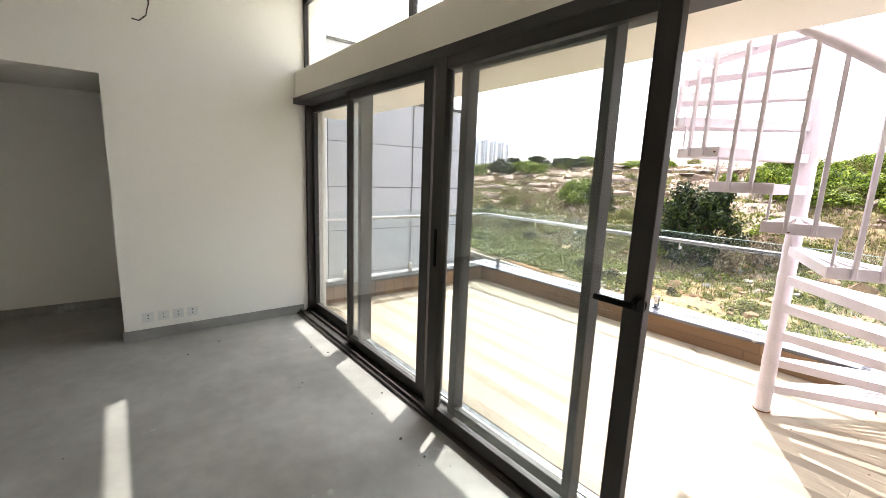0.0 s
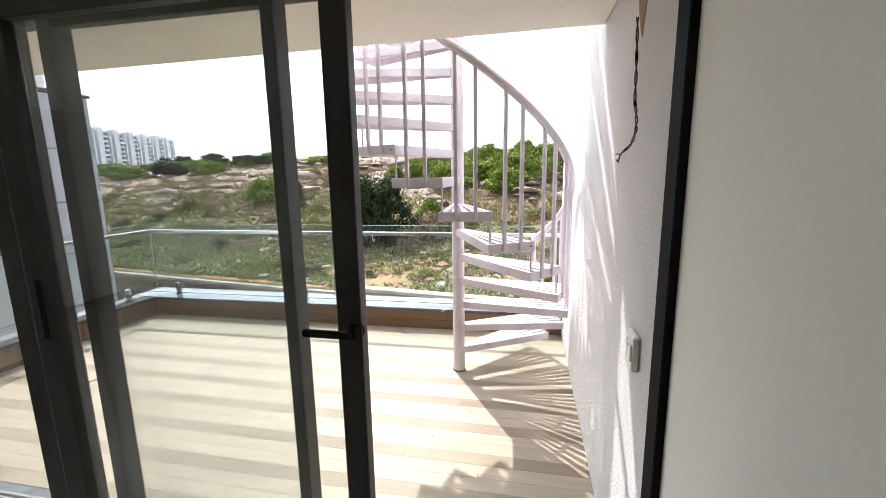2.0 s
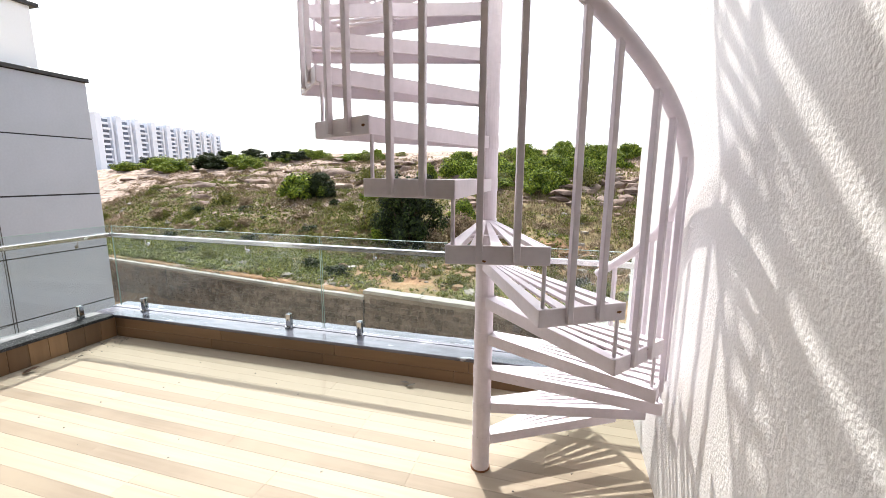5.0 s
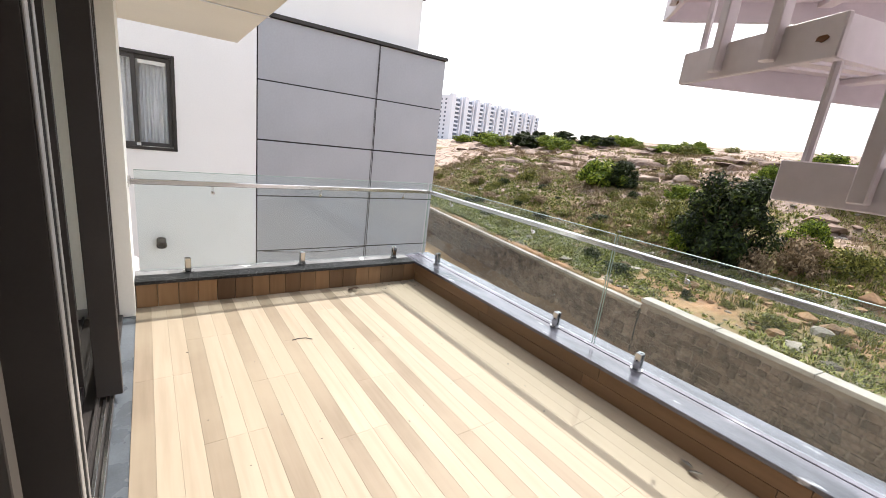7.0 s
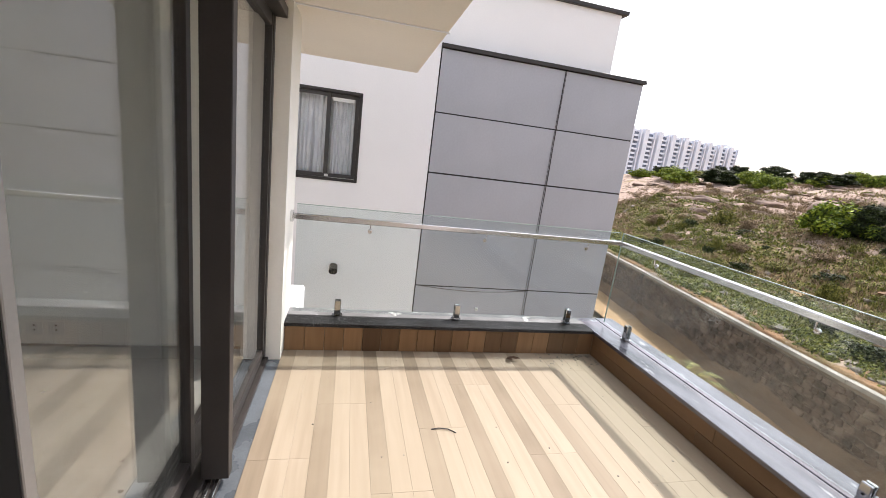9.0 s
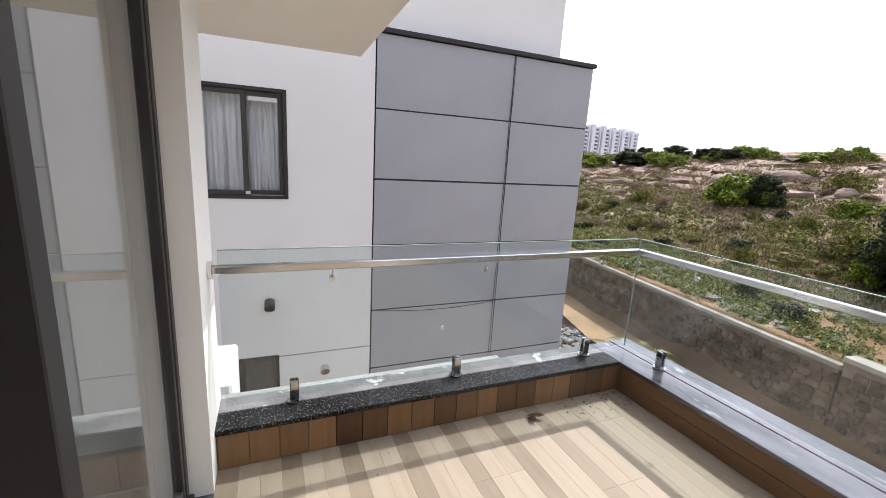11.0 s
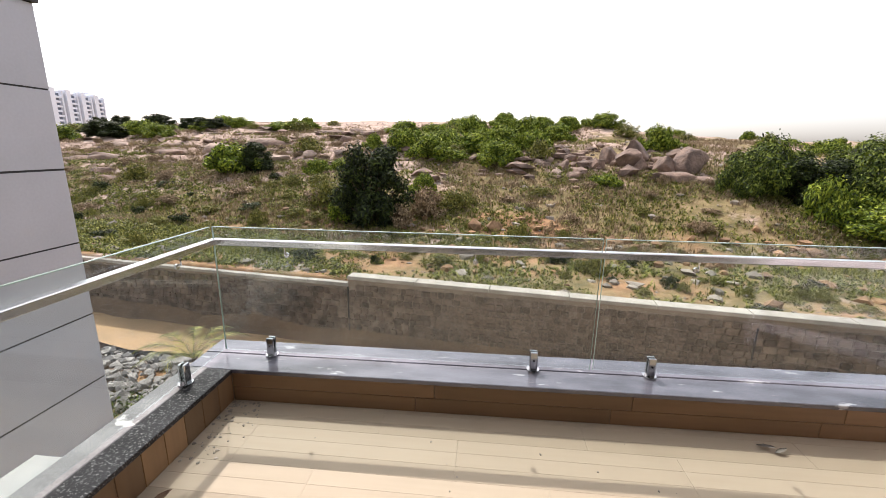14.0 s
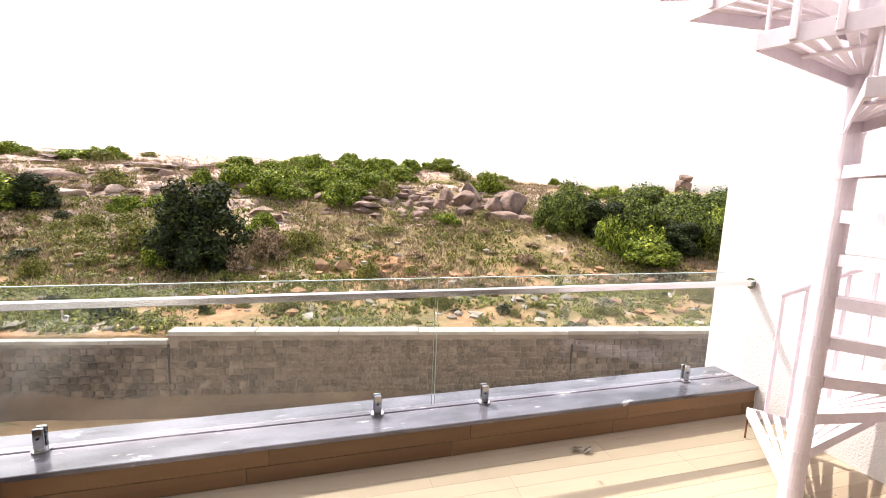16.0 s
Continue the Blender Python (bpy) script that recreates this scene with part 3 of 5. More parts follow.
for x, y in ((0.0, -2.25), (0.0, -1.3), (0.0, -0.35)):
    br = tube(B(), [(0.04, y, RZ - 0.26), (0.04, y, RZ - 0.30), (0.012, y, RZ - 0.315)], 0.006, 8)
    rod(br, (0.006, y, RZ - 0.315), (0.02, y, RZ - 0.315), 0.016, 12)
    part("bracket", br, M["steel"], g)
for x in (0.5, 1.7, 3.0, 4.3):
    br = tube(B(), [(x, -0.04, RZ - 0.26), (x, -0.04, RZ - 0.30), (x, -0.012, RZ - 0.315)], 0.006, 8)
    rod(br, (x, -0.006, RZ - 0.315), (x, -0.02, RZ - 0.315), 0.016, 12)
    part("bracket", br, M["steel"], g)
# spigots that clamp the glass
sp = thing("glass_spigot", "polished steel spigot clamping the balustrade glass", "spigot", (-4.15, 1.585, 0.235), "balustrade spigots")
part("base", rod(B(), (0, 0, 0), (0, 0, 0.012), 0.042, 24), M["chrome"], sp, smooth=False)
bb = box(B(), -0.024, -0.008, -0.024, 0.024, 0.012, 0.135, 0.004)
box(bb, 0.008, 0.024, -0.024, 0.024, 0.012, 0.135, 0.004)
box(bb, -0.008, 0.008, -0.024, 0.024, 0.012, 0.03)
part("clamp", bb, M["chrome"], sp)
part("screw", rod(B(), (-0.028, 0, 0.08), (-0.024, 0, 0.08), 0.006, 10), M["rubber"], sp)
for y in (2.587, 3.647):
    copy_thing(sp, pose(-4.15, y, 0.235))
for x in (-3.814, -2.053, -1.32, 0.40):
    copy_thing(sp, pose(x, 4.04 + (x + 4.15) * 0.014, 0.235, 0, 0, 90.8))

# the north parapet and its balustrade stand slightly askew to the deck
SKEW = radians(0.8)
CORNER = Matrix.Translation((-4.15, 4.04, 0)) @ Matrix.Rotation(SKEW, 4, "Z") @ Matrix.Translation((4.15, -4.04, 0))
for n_ in ("parapet_north", "coping_north", "coping_north_outer"):
    bpy.data.objects[n_].matrix_basis = CORNER
for o_ in g.children:
    if max(v.co.x for v in o_.data.vertices) > 0.3:
        o_.rotation_euler = (0, 0, SKEW)

# ---- spiral stair ----
RS, RISE, STEP = 0.87, 0.206, 19.7


def step_angle(k):
    return radians(-77.5 + STEP * (7 - k))


st = thing("spiral_staircase", "lilac-white painted steel spiral staircase with slatted treads", "staircase", (0, 3.0, 0))
pl = part("pole", rod(B(), (0, 0, 0), (0, 0, 5.3), 0.05, 24), M["stairpaint"], st, smooth=False)
part("foot_plate", rod(B(), (0, 0, 0), (0, 0, 0.008), 0.056, 24), M["rust"], pl, "rusty foot ring")
NST = 20
HALF = radians(10.6)


def wedge_xy(r, a):
    return r * math.cos(a), r * math.sin(a)


tr_bm = B()
e0, e1 = RS * math.tan(HALF), 0.03
# two radial side flats, the end flat and radial slats, in a frame that points along +x
for s in (1, -1):
    d = Vector((RS, s * e0, 0)) - Vector((0.045, s * e1, 0))
    nrm = Vector((-d.y, d.x, 0)).normalized() * 0.004
    a0, a1 = Vector((0.045, s * e1, 0)), Vector((RS, s * e0, 0))
    q = [a0 - nrm, a1 - nrm, a1 + nrm, a0 + nrm]
    lo = [tr_bm.verts.new((p.x, p.y, 0)) for p in q]
    hi = [tr_bm.verts.new((p.x, p.y, 0.058)) for p in q]
    tr_bm.faces.new(lo), tr_bm.faces.new(hi)
    for i in range(4):
        tr_bm.faces.new((lo[i], lo[(i + 1) % 4], hi[(i + 1) % 4], hi[i]))
tread_frame_me = mesh_of("tread_frame", tr_bm, M["stairpaint"])
end_me = mesh_of("end_plate", box(B(), RS - 0.004, RS + 0.006, -e0 - 0.004, e0 + 0.004, 0, 0.062, 0.002), M["stairpaint"])


yc = e1 + (e0 - e1) * 0.58
cross_me = mesh_of("cross_bar", box(B(), 0.515, 0.545, -yc, yc, 0.036, 0.047, 0.001), M["stairpaint"])
rust_mes = []
for sy, sz in ((0.9, 0.03), (-0.3, 0.012), (0.35, 0.05)):
    rb_ = B()
    rg = [(0.011 * (1 + 0.5 * noise.noise((k * 0.9, sy, 1))) * math.cos(k * 0.524), 0.0045 * (1 + 0.6 * noise.noise((k * 0.7, sy, 2))) * math.sin(k * 0.524)) for k in range(12)]
    lo_ = [rb_.verts.new((RS + 0.0065, sy * e0 * 0.95 + y_, sz + z_)) for y_, z_ in rg]
    hi_ = [rb_.verts.new((RS + 0.0075, sy * e0 * 0.95 + y_ * 0.8, sz + z_ * 0.8)) for y_, z_ in rg]
    rb_.faces.new(hi_)
    for k in range(12):
        rb_.faces.new((lo_[k], lo_[(k + 1) % 12], hi_[(k + 1) % 12], hi_[k]))
    rust_mes.append(mesh_of("rust_streak", rb_, M["rust"]))


def slat_mesh(c):
    bm = B()
    w0, w1 = 0.006, 0.019
    a0, a1 = Vector((0.05, c * e1 * 0.7, 0)), Vector((RS - 0.004, c * e0, 0))
    q = [(a0.x, a0.y - w0), (a1.x, a1.y - w1), (a1.x, a1.y + w1), (a0.x, a0.y + w0)]
    lo = [bm.verts.new((x, y, 0.048)) for x, y in q]
    hi = [bm.verts.new((x, y, 0.057)) for x, y in q]
    bm.faces.new(lo), bm.faces.new(hi)
    for i in range(4):
        bm.faces.new((lo[i], lo[(i + 1) % 4], hi[(i + 1) % 4], hi[i]))
    return mesh_of("slat", bm, M["stairpaint"])


slat_mes = [slat_mesh(c) for c in (-0.86, -0.44, 0.0, 0.44, 0.86)]
RAILH = 0.93
bal_me = mesh_of("baluster", rod(B(), (0, 0, 0), (0, 0, RAILH), 0.011, square=True), M["stairpaint"])
tie_me = mesh_of("tie_bar", rod(B(), (0, 0, 0), (0, 0, RISE - 0.06), 0.007, 8), M["stairpaint"])
for k in range(1, NST + 1):
    z = 1.39 - RISE * (7 - k)
    a = step_angle(k)
    td = new("tread", tread_frame_me)
    td.parent = st
    td.matrix_basis = Matrix.LocRotScale((0, 0, z), Euler((0, 0, a)), None)
    piece("end_plate", end_me, td, (0, 0, 0))
    piece("cross_bar", cross_me, td, (0, 0, 0))
    piece("rust_streak", rust_mes[k % 3], td, (0, 0, 0))
    for me in slat_mes:
        piece("slat", me, td, (0, 0, 0))
    for s in (-0.36, 0.36):
        aa = a + HALF * s
        ob = piece("baluster", bal_me, st, (*wedge_xy(RS + 0.012, aa), z + 0.01 + RISE * (-s * HALF / radians(STEP))), aa)
        ob.location.z = z + 0.01
        ob.scale.z = (RAILH - RISE * s * HALF / radians(STEP)) / RAILH
    if k > 1:
        piece("tie_bar", tie_me, st, (*wedge_xy(RS - 0.004, a + HALF * 0.96), z - RISE + 0.06))
hp = []
for i in range(0, (NST - 1) * 6 + 5):
    k = 0.75 + i / 6
    hp.append((*wedge_xy(RS + 0.012, step_angle(k)), 1.39 - RISE * (7 - k) + RAILH + 0.025))
part("handrail", tube(B(), hp, 0.026, 12), M["stairpaint"], st, smooth=True)
# ring of the pole under every tread
for k in range(1, NST + 1):
    part("collar", rod(B(), (0, 0, 1.39 - RISE * (7 - k) - 0.004), (0, 0, 1.39 - RISE * (7 - k) + 0.062), 0.0525, 20), M["stairpaint"], st)
part("kick_bar", tube(B(), [(*wedge_xy(RS - 0.02, step_angle(1) + HALF), 0.17), (*wedge_xy(RS - 0.02, step_angle(1) + HALF), 0.0)], 0.006, 8), M["rust"], st)

# ---- the neighbouring house ----
NX = -7.72
nh = thing("neighbour_house", "white neighbouring house with a grey panel-clad block", "house", (NX, 2.85, -5.9))


def nbox(x0, x1, y0, y1, z0, z1, bevel=0.0):
    return box(B(), x0 - NX, x1 - NX, y0 - 2.85, y1 - 2.85, z0 + 5.9, z1 + 5.9, bevel)


for bx in ((NX - 5, NX, -7.0, 0.66, -5.9, 6.5), (NX - 5, NX, 0.66, 1.72, -5.9, -1.95), (NX - 5, NX, 0.66, 1.72, -1.20, 0.99), (NX - 5, NX, 0.66, 1.72, 2.35, 6.5), (NX - 5, NX, 1.72, 2.84, -5.9, 6.5),
           (NX - 5, NX - 0.25, 0.66, 1.72, -1.95, -1.2), (NX - 5, NX - 0.25, 0.66, 1.72, 0.99, 2.35)):
    part("wall", nbox(*bx), M["paint"], nh, "white painted facade wall")
part("wall", nbox(NX - 0.2, NX, 1.55, 1.72, -1.95, -1.2), M["paint"], nh)
part("joint_line", nbox(NX, NX + 0.004, -7.0, 2.84, -1.235, -1.22), M["concrete"], nh)
part("block", nbox(NX - 5, NX - 0.004, 2.86, 6.44, -5.9, 3.19), M["joint"], nh, "dark backing of the grey cladding")
part("coping", nbox(NX - 5.05, NX + 0.05, 2.84, 6.48, 3.20, 3.26, 0.004), M["alu"], nh, "dark metal coping")
part("upper_storey", nbox(NX - 5, NX - 0.10, 2.86, 5.84, 3.26, 4.22), M["paint"], nh, "white painted set-back parapet storey")
part("upper_coping", nbox(NX - 5.05, NX - 0.04, 2.86, 5.94, 4.22, 4.28, 0.004), M["alu"], nh, "dark metal coping")
ZS = (3.20, 2.245, 1.295, 0.34, -0.66, -1.61, -2.56, -3.51, -4.46, -5.9)
panels = {}
for z1, z0 in zip(ZS, ZS[1:]):
    for y0, y1 in ((2.86, 4.965), (4.975, 6.45)):
        key = (round(z1 - z0, 2), round(y1 - y0, 2))
        if key not in panels:
            panels[key] = mesh_of("panel", box(B(), -0.02, 0.0, 0, y1 - y0, 0.010, z1 - z0 - 0.010, 0.002), M["panel"])
        piece("panel", panels[key], nh, (0, y0 - 2.85, z0 + 5.9))
part("end_cladding", nbox(NX - 5, NX - 0.02, 6.44, 6.452, -5.9, 3.19), M["panel"], nh, "grey cladding on the block's end")
for dy, off in ((4.955, 0.0), (4.975, 0.03)):
    pts = [(0.012 + 0.006 * math.sin(i * 1.3), dy - 2.85 + off * i / 24 - 0.05 * i / 24, 9.1 - i * 0.29) for i in range(25)]
    part("cable", tube(B(), pts, 0.0045, 6), M["cable"], nh, "loose dark cable down the cladding")
swag = [(0.03, 4.95 - 2.85 - 2.0 * (1 - i / 12), 5.9 - 0.66 - 0.06 * math.sin(math.pi * i / 12)) for i in range(13)]
part("cable", tube(B(), swag, 0.006, 6), M["cable"], nh, "thin sagging cable")


def curtained_window(parent, y0, y1, z0, z1, mid, curtain=True):
    """A two-leaf dark window set in the wall, with folded curtains behind."""
    w = part("window", nbox(NX - 0.10, NX + 0.012, y0, y0 + 0.045, z0, z1, 0.003), M["alu"], parent, "dark aluminium sliding window with white curtains")
    for bx in ((y1 - 0.045, y1, z0, z1), (y0 + 0.045, y1 - 0.045, z0, z0 + 0.045), (y0 + 0.045, y1 - 0.045, z1 - 0.045, z1)):
        part("frame", nbox(NX - 0.10, NX + 0.012, *bx, 0.003), M["alu"], w)
    for depth, a, c in ((0.035, y0 + 0.045, mid + 0.03), (0.07, mid - 0.02, y1 - 0.045)):
        x0, x1 = NX - depth - 0.02, NX - depth + 0.012
        lo, hi = z0 + 0.045, z1 - 0.045
        sa = part("sash", nbox(x0, x1, a, a + 0.055, lo, hi, 0.002), M["sash"], w, "dark brown-grey sliding sash")
        for bx in ((c - 0.055, c, lo, hi), (a + 0.055, c - 0.055, lo, lo + 0.06), (a + 0.055, c - 0.055, hi - 0.06, hi)):
            part("sash_rail", nbox(x0, x1, *bx, 0.002), M["sash"], sa)
        part("pane", nbox(NX - depth - 0.006, NX - depth, a + 0.055, c - 0.055, lo + 0.06, hi - 0.06), M["pane_clear"], w)
    part("track_strip", nbox(NX - 0.03, NX - 0.005, mid + 0.06, y1 - 0.05, z0 + 0.046, z0 + 0.054), M["steel"], w, "bright metal track")
    part("catch", nbox(NX - 0.05, NX - 0.018, mid - 0.005, mid + 0.05, z0 + 0.055, z0 + 0.095, 0.003), M["plastic"], w, "white plastic catch")
    if not curtain:
        return
    part("sticker", nbox(NX - 0.059, NX - 0.0575, mid + 0.06, y1 - 0.11, z1 - 0.16, z1 - 0.107), M["plastic"], w, "white protective strip")
    for a, c, seed in ((y0 + 0.09, mid - 0.22, 1), (mid - 0.30, mid + 0.02, 5), (mid + 0.07, mid + 0.26, 9), (mid + 0.22, y1 - 0.07, 13)):
        bm = B()
        cols = []
        n_ = 30
        for i in range(n_ + 1):
            y = a + (c - a) * i / n_
            d = 0.03 * math.sin(i * 0.85 + seed) + 0.012 * math.sin(i * 2.1 + seed)
            cols.append([bm.verts.new((-0.17 + d * (0.4 + 0.3 * j), y - 2.85 + 0.01 * math.sin(j * 2 + i), z + 5.9)) for j, z in enumerate((z1 - 0.04, z1 - 0.4, (z0 + z1) / 2 - 0.1, z0 + 0.02))])
        for p, q in zip(cols, cols[1:]):
            for j in range(3):
                bm.faces.new((p[j], q[j], q[j + 1], p[j + 1]))
        part("curtain", bm, M["cloth"], w, "white gathered curtain", smooth=True)


curtained_window(nh, 0.66, 1.72, 0.99, 2.35, 1.22)
curtained_window(nh, 0.66, 1.55, -1.95, -1.20, 1.15, False)
# thin near-black sheet: the shade of the room is put into its colour
part("dark_room", nbox(NX - 0.249, NX - 0.20, 0.66, 1.55, -1.95, -1.2), M["joint"], nh, "black panel standing in for the unlit room behind the lower window")
lamp = part("wall_lamp", rod(B(), (0, 1.45 - 2.85, 5.9 - 0.40), (0.10, 1.45 - 2.85, 5.9 - 0.46), 0.065, 20), M["alu"], nh, "dark grey round wall lamp")
part("rim", rod(B(), (0.10, 1.45 - 2.85, 5.9 - 0.46), (0.112, 1.45 - 2.85, 5.9 - 0.467), 0.070, 20), M["rubber"], lamp)
part("pipe_outlet", rod(B(), (0, 2.17 - 2.85, 5.9 - 1.48), (0.08, 2.17 - 2.85, 5.9 - 1.52), 0.065, 20), M["steel"], nh, "grey round pipe outlet")
part("cable_clip", rod(B(), (0, 4.02 - 2.85, 5.9 - 1.04), (0.04, 4.02 - 2.85, 5.9 - 1.06), 0.03, 14), M["plastic"], nh, "small white round bracket")
structure("garden_pillar", box(B(), -5.6, -4.92, 0.6, 1.20, -5.9, -0.02, 0.02), M["paint"], "white painted block beside the ledge", "pillar")

# ---- ground and hill ----


def wall_line(x):
    return 14.7 - 0.145 * x


def hill(x, y):
    """Height of the ground: a yard below, a terrace behind the stone wall, then the hill."""
    s = y - wall_line(x)
    if s < 0:
        return -5.9
    top = 9.2 - 3.2 / (1 + math.exp(-max(-200, x - 22) / 8)) - 4.5 / (1 + math.exp(min(600, x + 95) / 15))
    k = max(0.0, s - 9)
    z = -3.2 + top * (1 - math.exp(-k / 32.5)) * 1.25
    z -= max(0.0, s - 150) * 0.12
    if s > 1.0:
        q = min(1, (s - 1) / 8)
        z += q * (0.55 * noise.noise((x * 0.11, y * 0.11, 3.1)) + 0.28 * noise.noise((x * 0.35, y * 0.35, 7.7)))
        ht = z / 0.8 + 1.3 * noise.noise((x * 0.05, y * 0.09, 8.2))
        fr_ = ht - math.floor(ht)
        wr = max(0.0, min(1.0, (8 - x) / 8)) * max(0.0, min(1.0, (s - 14) / 6)) * max(0.0, min(1.0, (75 - s) / 20))
        z += 0.8 * (fr_ ** 3 - fr_) * wr
        if s < 90:
            z += q * 0.12 * noise.noise((x * 1.1, y * 1.1, 1.7))
    return max(z, -20)


def heights(xs, ss):
    verts, faces = [], []
    for s in ss:
        for x in xs:
            y = wall_line(max(-60, min(60, x))) + s
            z = hill(x, y) if abs(x) < 300 else hill(300 if x > 0 else -300, y)
            if s < 0.15:
                z = -5.9 + (0.25 * noise.noise((x * 0.2, y * 0.2, 5)) if s < -1 and y > 5 else 0)
            verts.append((x, y, z))
    w_ = len(xs)
    for j in range(len(ss) - 1):
        for i in range(w_ - 1):
            faces.append((j * w_ + i, j * w_ + i + 1, (j + 1) * w_ + i + 1, (j + 1) * w_ + i))
    return verts, faces


xs = [-3000, -1200, -600, -300, -200, -140] + [-110 + i * 2.0 for i in range(20)] + [-70 + i * 0.8 for i in range(170)] + [66 + i * 2.0 for i in range(22)] + [140, 200, 300, 600, 1200, 3000]
ss = [-3000, -800, -200, -60, -30] + [-16 + i * 1.0 for i in range(16)] + [-0.3, 0.05, 0.16, 0.5] + [1 + i * 0.6 for i in range(120)] + [73 + i * 2.5 for i in range(24)] + [140, 160, 200, 300, 500, 900, 3000]
gv, gf = heights(xs, ss)
gr = new("ground", raw_mesh("ground", gv, gf, M["ground"]))
gr.data.shade_smooth()
tagged(gr, "rocky hillside of orange soil, dry grass and granite", "ground", kind="structure")
# the dirt track at the foot of the wall
pv, pf = [], []
for i in range(60):
    x = -45 + i * 1.5
    y = wall_line(x)
    for j, o in enumerate((-0.10, -1.2, -2.5 - 0.5 * noise.noise((x * 0.3, 0, 2)))):
        pv.append((x, y + o, -5.9 + (0.30, 0.30, 0.27)[j]))
for i in range(59):
    for j in range(2):
        pf.append((i * 3 + j, i * 3 + j + 1, i * 3 + j + 4, i * 3 + j + 3))
tk = new("dirt_track", raw_mesh("dirt_track", pv, pf, M["dirt"]))
tagged(tk, "orange dirt track along the foot of the stone wall", "path", kind="structure")

bv, bf = [], []
for i in range(110):
    x = -45 + i * 0.82
    y = wall_line(x)
    for j, o in enumerate((-0.02, -0.22, -0.5 - 0.2 * noise.noise((x * 0.6, 0, 5)))):
        bv.append((x, y + o, -5.9 + (0.85 + 0.35 * noise.noise((x * 0.4, 1, 2)), 0.55, 0.29)[j]))
for i in range(109):
    for j in range(2):
        bf.append((i * 3 + j, i * 3 + j + 1, i * 3 + j + 4, i * 3 + j + 3))
tagged(new("soil_bank", raw_mesh("soil_bank", bv, bf, M["bank"])), "brown soil banked against the foot of the wall", "soil", kind="structure")

# ---- stone retaining wall ----
rw = thing("retaining_wall", "grey stone-block retaining wall with a concrete coping", "wall", (0, 14.7, -5.9), kind="structure")
TH = -math.atan(0.145)
U = 1 / math.cos(TH)


def along(u, off, z):
    """u metres along the wall, off metres in front of it, z above the yard."""
    return (u * math.cos(TH) - off * math.sin(-TH), u * math.sin(TH) - off * math.cos(TH), z)


def wall_box(u0, u1, o0, o1, z0, z1, mat_, name_, label="", bevel=0.0):
    bm = box(B(), u0, u1, -o1, -o0, z0, z1, bevel)
    ob = part(name_, bm, mat_, rw, label)
    ob.rotation_euler = (0, 0, TH)
    return ob


US = -7.25 * U
wall_box(-48, US, -0.35, 0.0, 0, 2.52, M["mortar"], "core", "recessed mortar between the stones")
wall_box(US, 40, -0.35, 0.0, 0, 2.80, M["mortar"], "core")
u = -48.0
rr_ = random.Random(4)
while u < 40:
    top = 2.52 if u < US - 0.01 else 2.80
    ln = min(2.6, (US - u) if u < US - 0.01 else 40 - u)
    wall_box(u + 0.01, u + ln - 0.01, -0.40, 0.09, top, top + 0.13 + rr_.uniform(-0.012, 0.012), M["concrete"], "coping_block", "pale weathered concrete coping", 0.012)
    u += ln
for ju in (US, 5.8 * U, 15.0, -20.0):
    wall_box(ju - 0.025, ju + 0.025, -0.01, 0.06, 0.05, 2.5, M["joint"], "movement_joint", "dark vertical joint")

# ---- bushes, trees, rocks ----


def leaf_cloud(seed, lobes, count, size, droop=0.2):
    """Leaves on and just inside a few lumps, as small folded diamonds."""
    r = np.random.RandomState(seed)
    weights = np.array([l_[3] * l_[4] for l_ in lobes])
    pick = r.choice(len(lobes), count, p=weights / weights.sum())
    L_ = np.array(lobes)[pick]
    d = r.normal(size=(count, 3))
    d /= np.linalg.norm(d, axis=1)[:, None]
    rad = 1 - 0.45 * r.rand(count) ** 1.6 + 0.15 * r.normal(size=count)
    c = L_[:, :3] + d * rad[:, None] * np.stack([L_[:, 3], L_[:, 3], L_[:, 4]], 1)
    c[:, 2] = np.abs(c[:, 2])
    up = d + 0.6 * r.normal(size=(count, 3)) + np.array([0, 0, 0.45])
    up /= np.linalg.norm(up, axis=1)[:, None]
    t1 = np.cross(up, r.normal(size=(count, 3)))
    t1 /= np.linalg.norm(t1, axis=1)[:, None]
    t2 = np.cross(up, t1)
    s = size * (0.6 + 0.8 * r.rand(count))[:, None]
    v = np.stack([c - t1 * s, c + t2 * s * 0.45 + up * s * 0.12, c + t1 * s - np.array([0, 0, droop]) * s, c - t2 * s * 0.45 + up * s * 0.12], 1).reshape(-1, 3)
    f_ = np.arange(count * 4).reshape(-1, 4)
    return v.tolist(), f_.tolist()


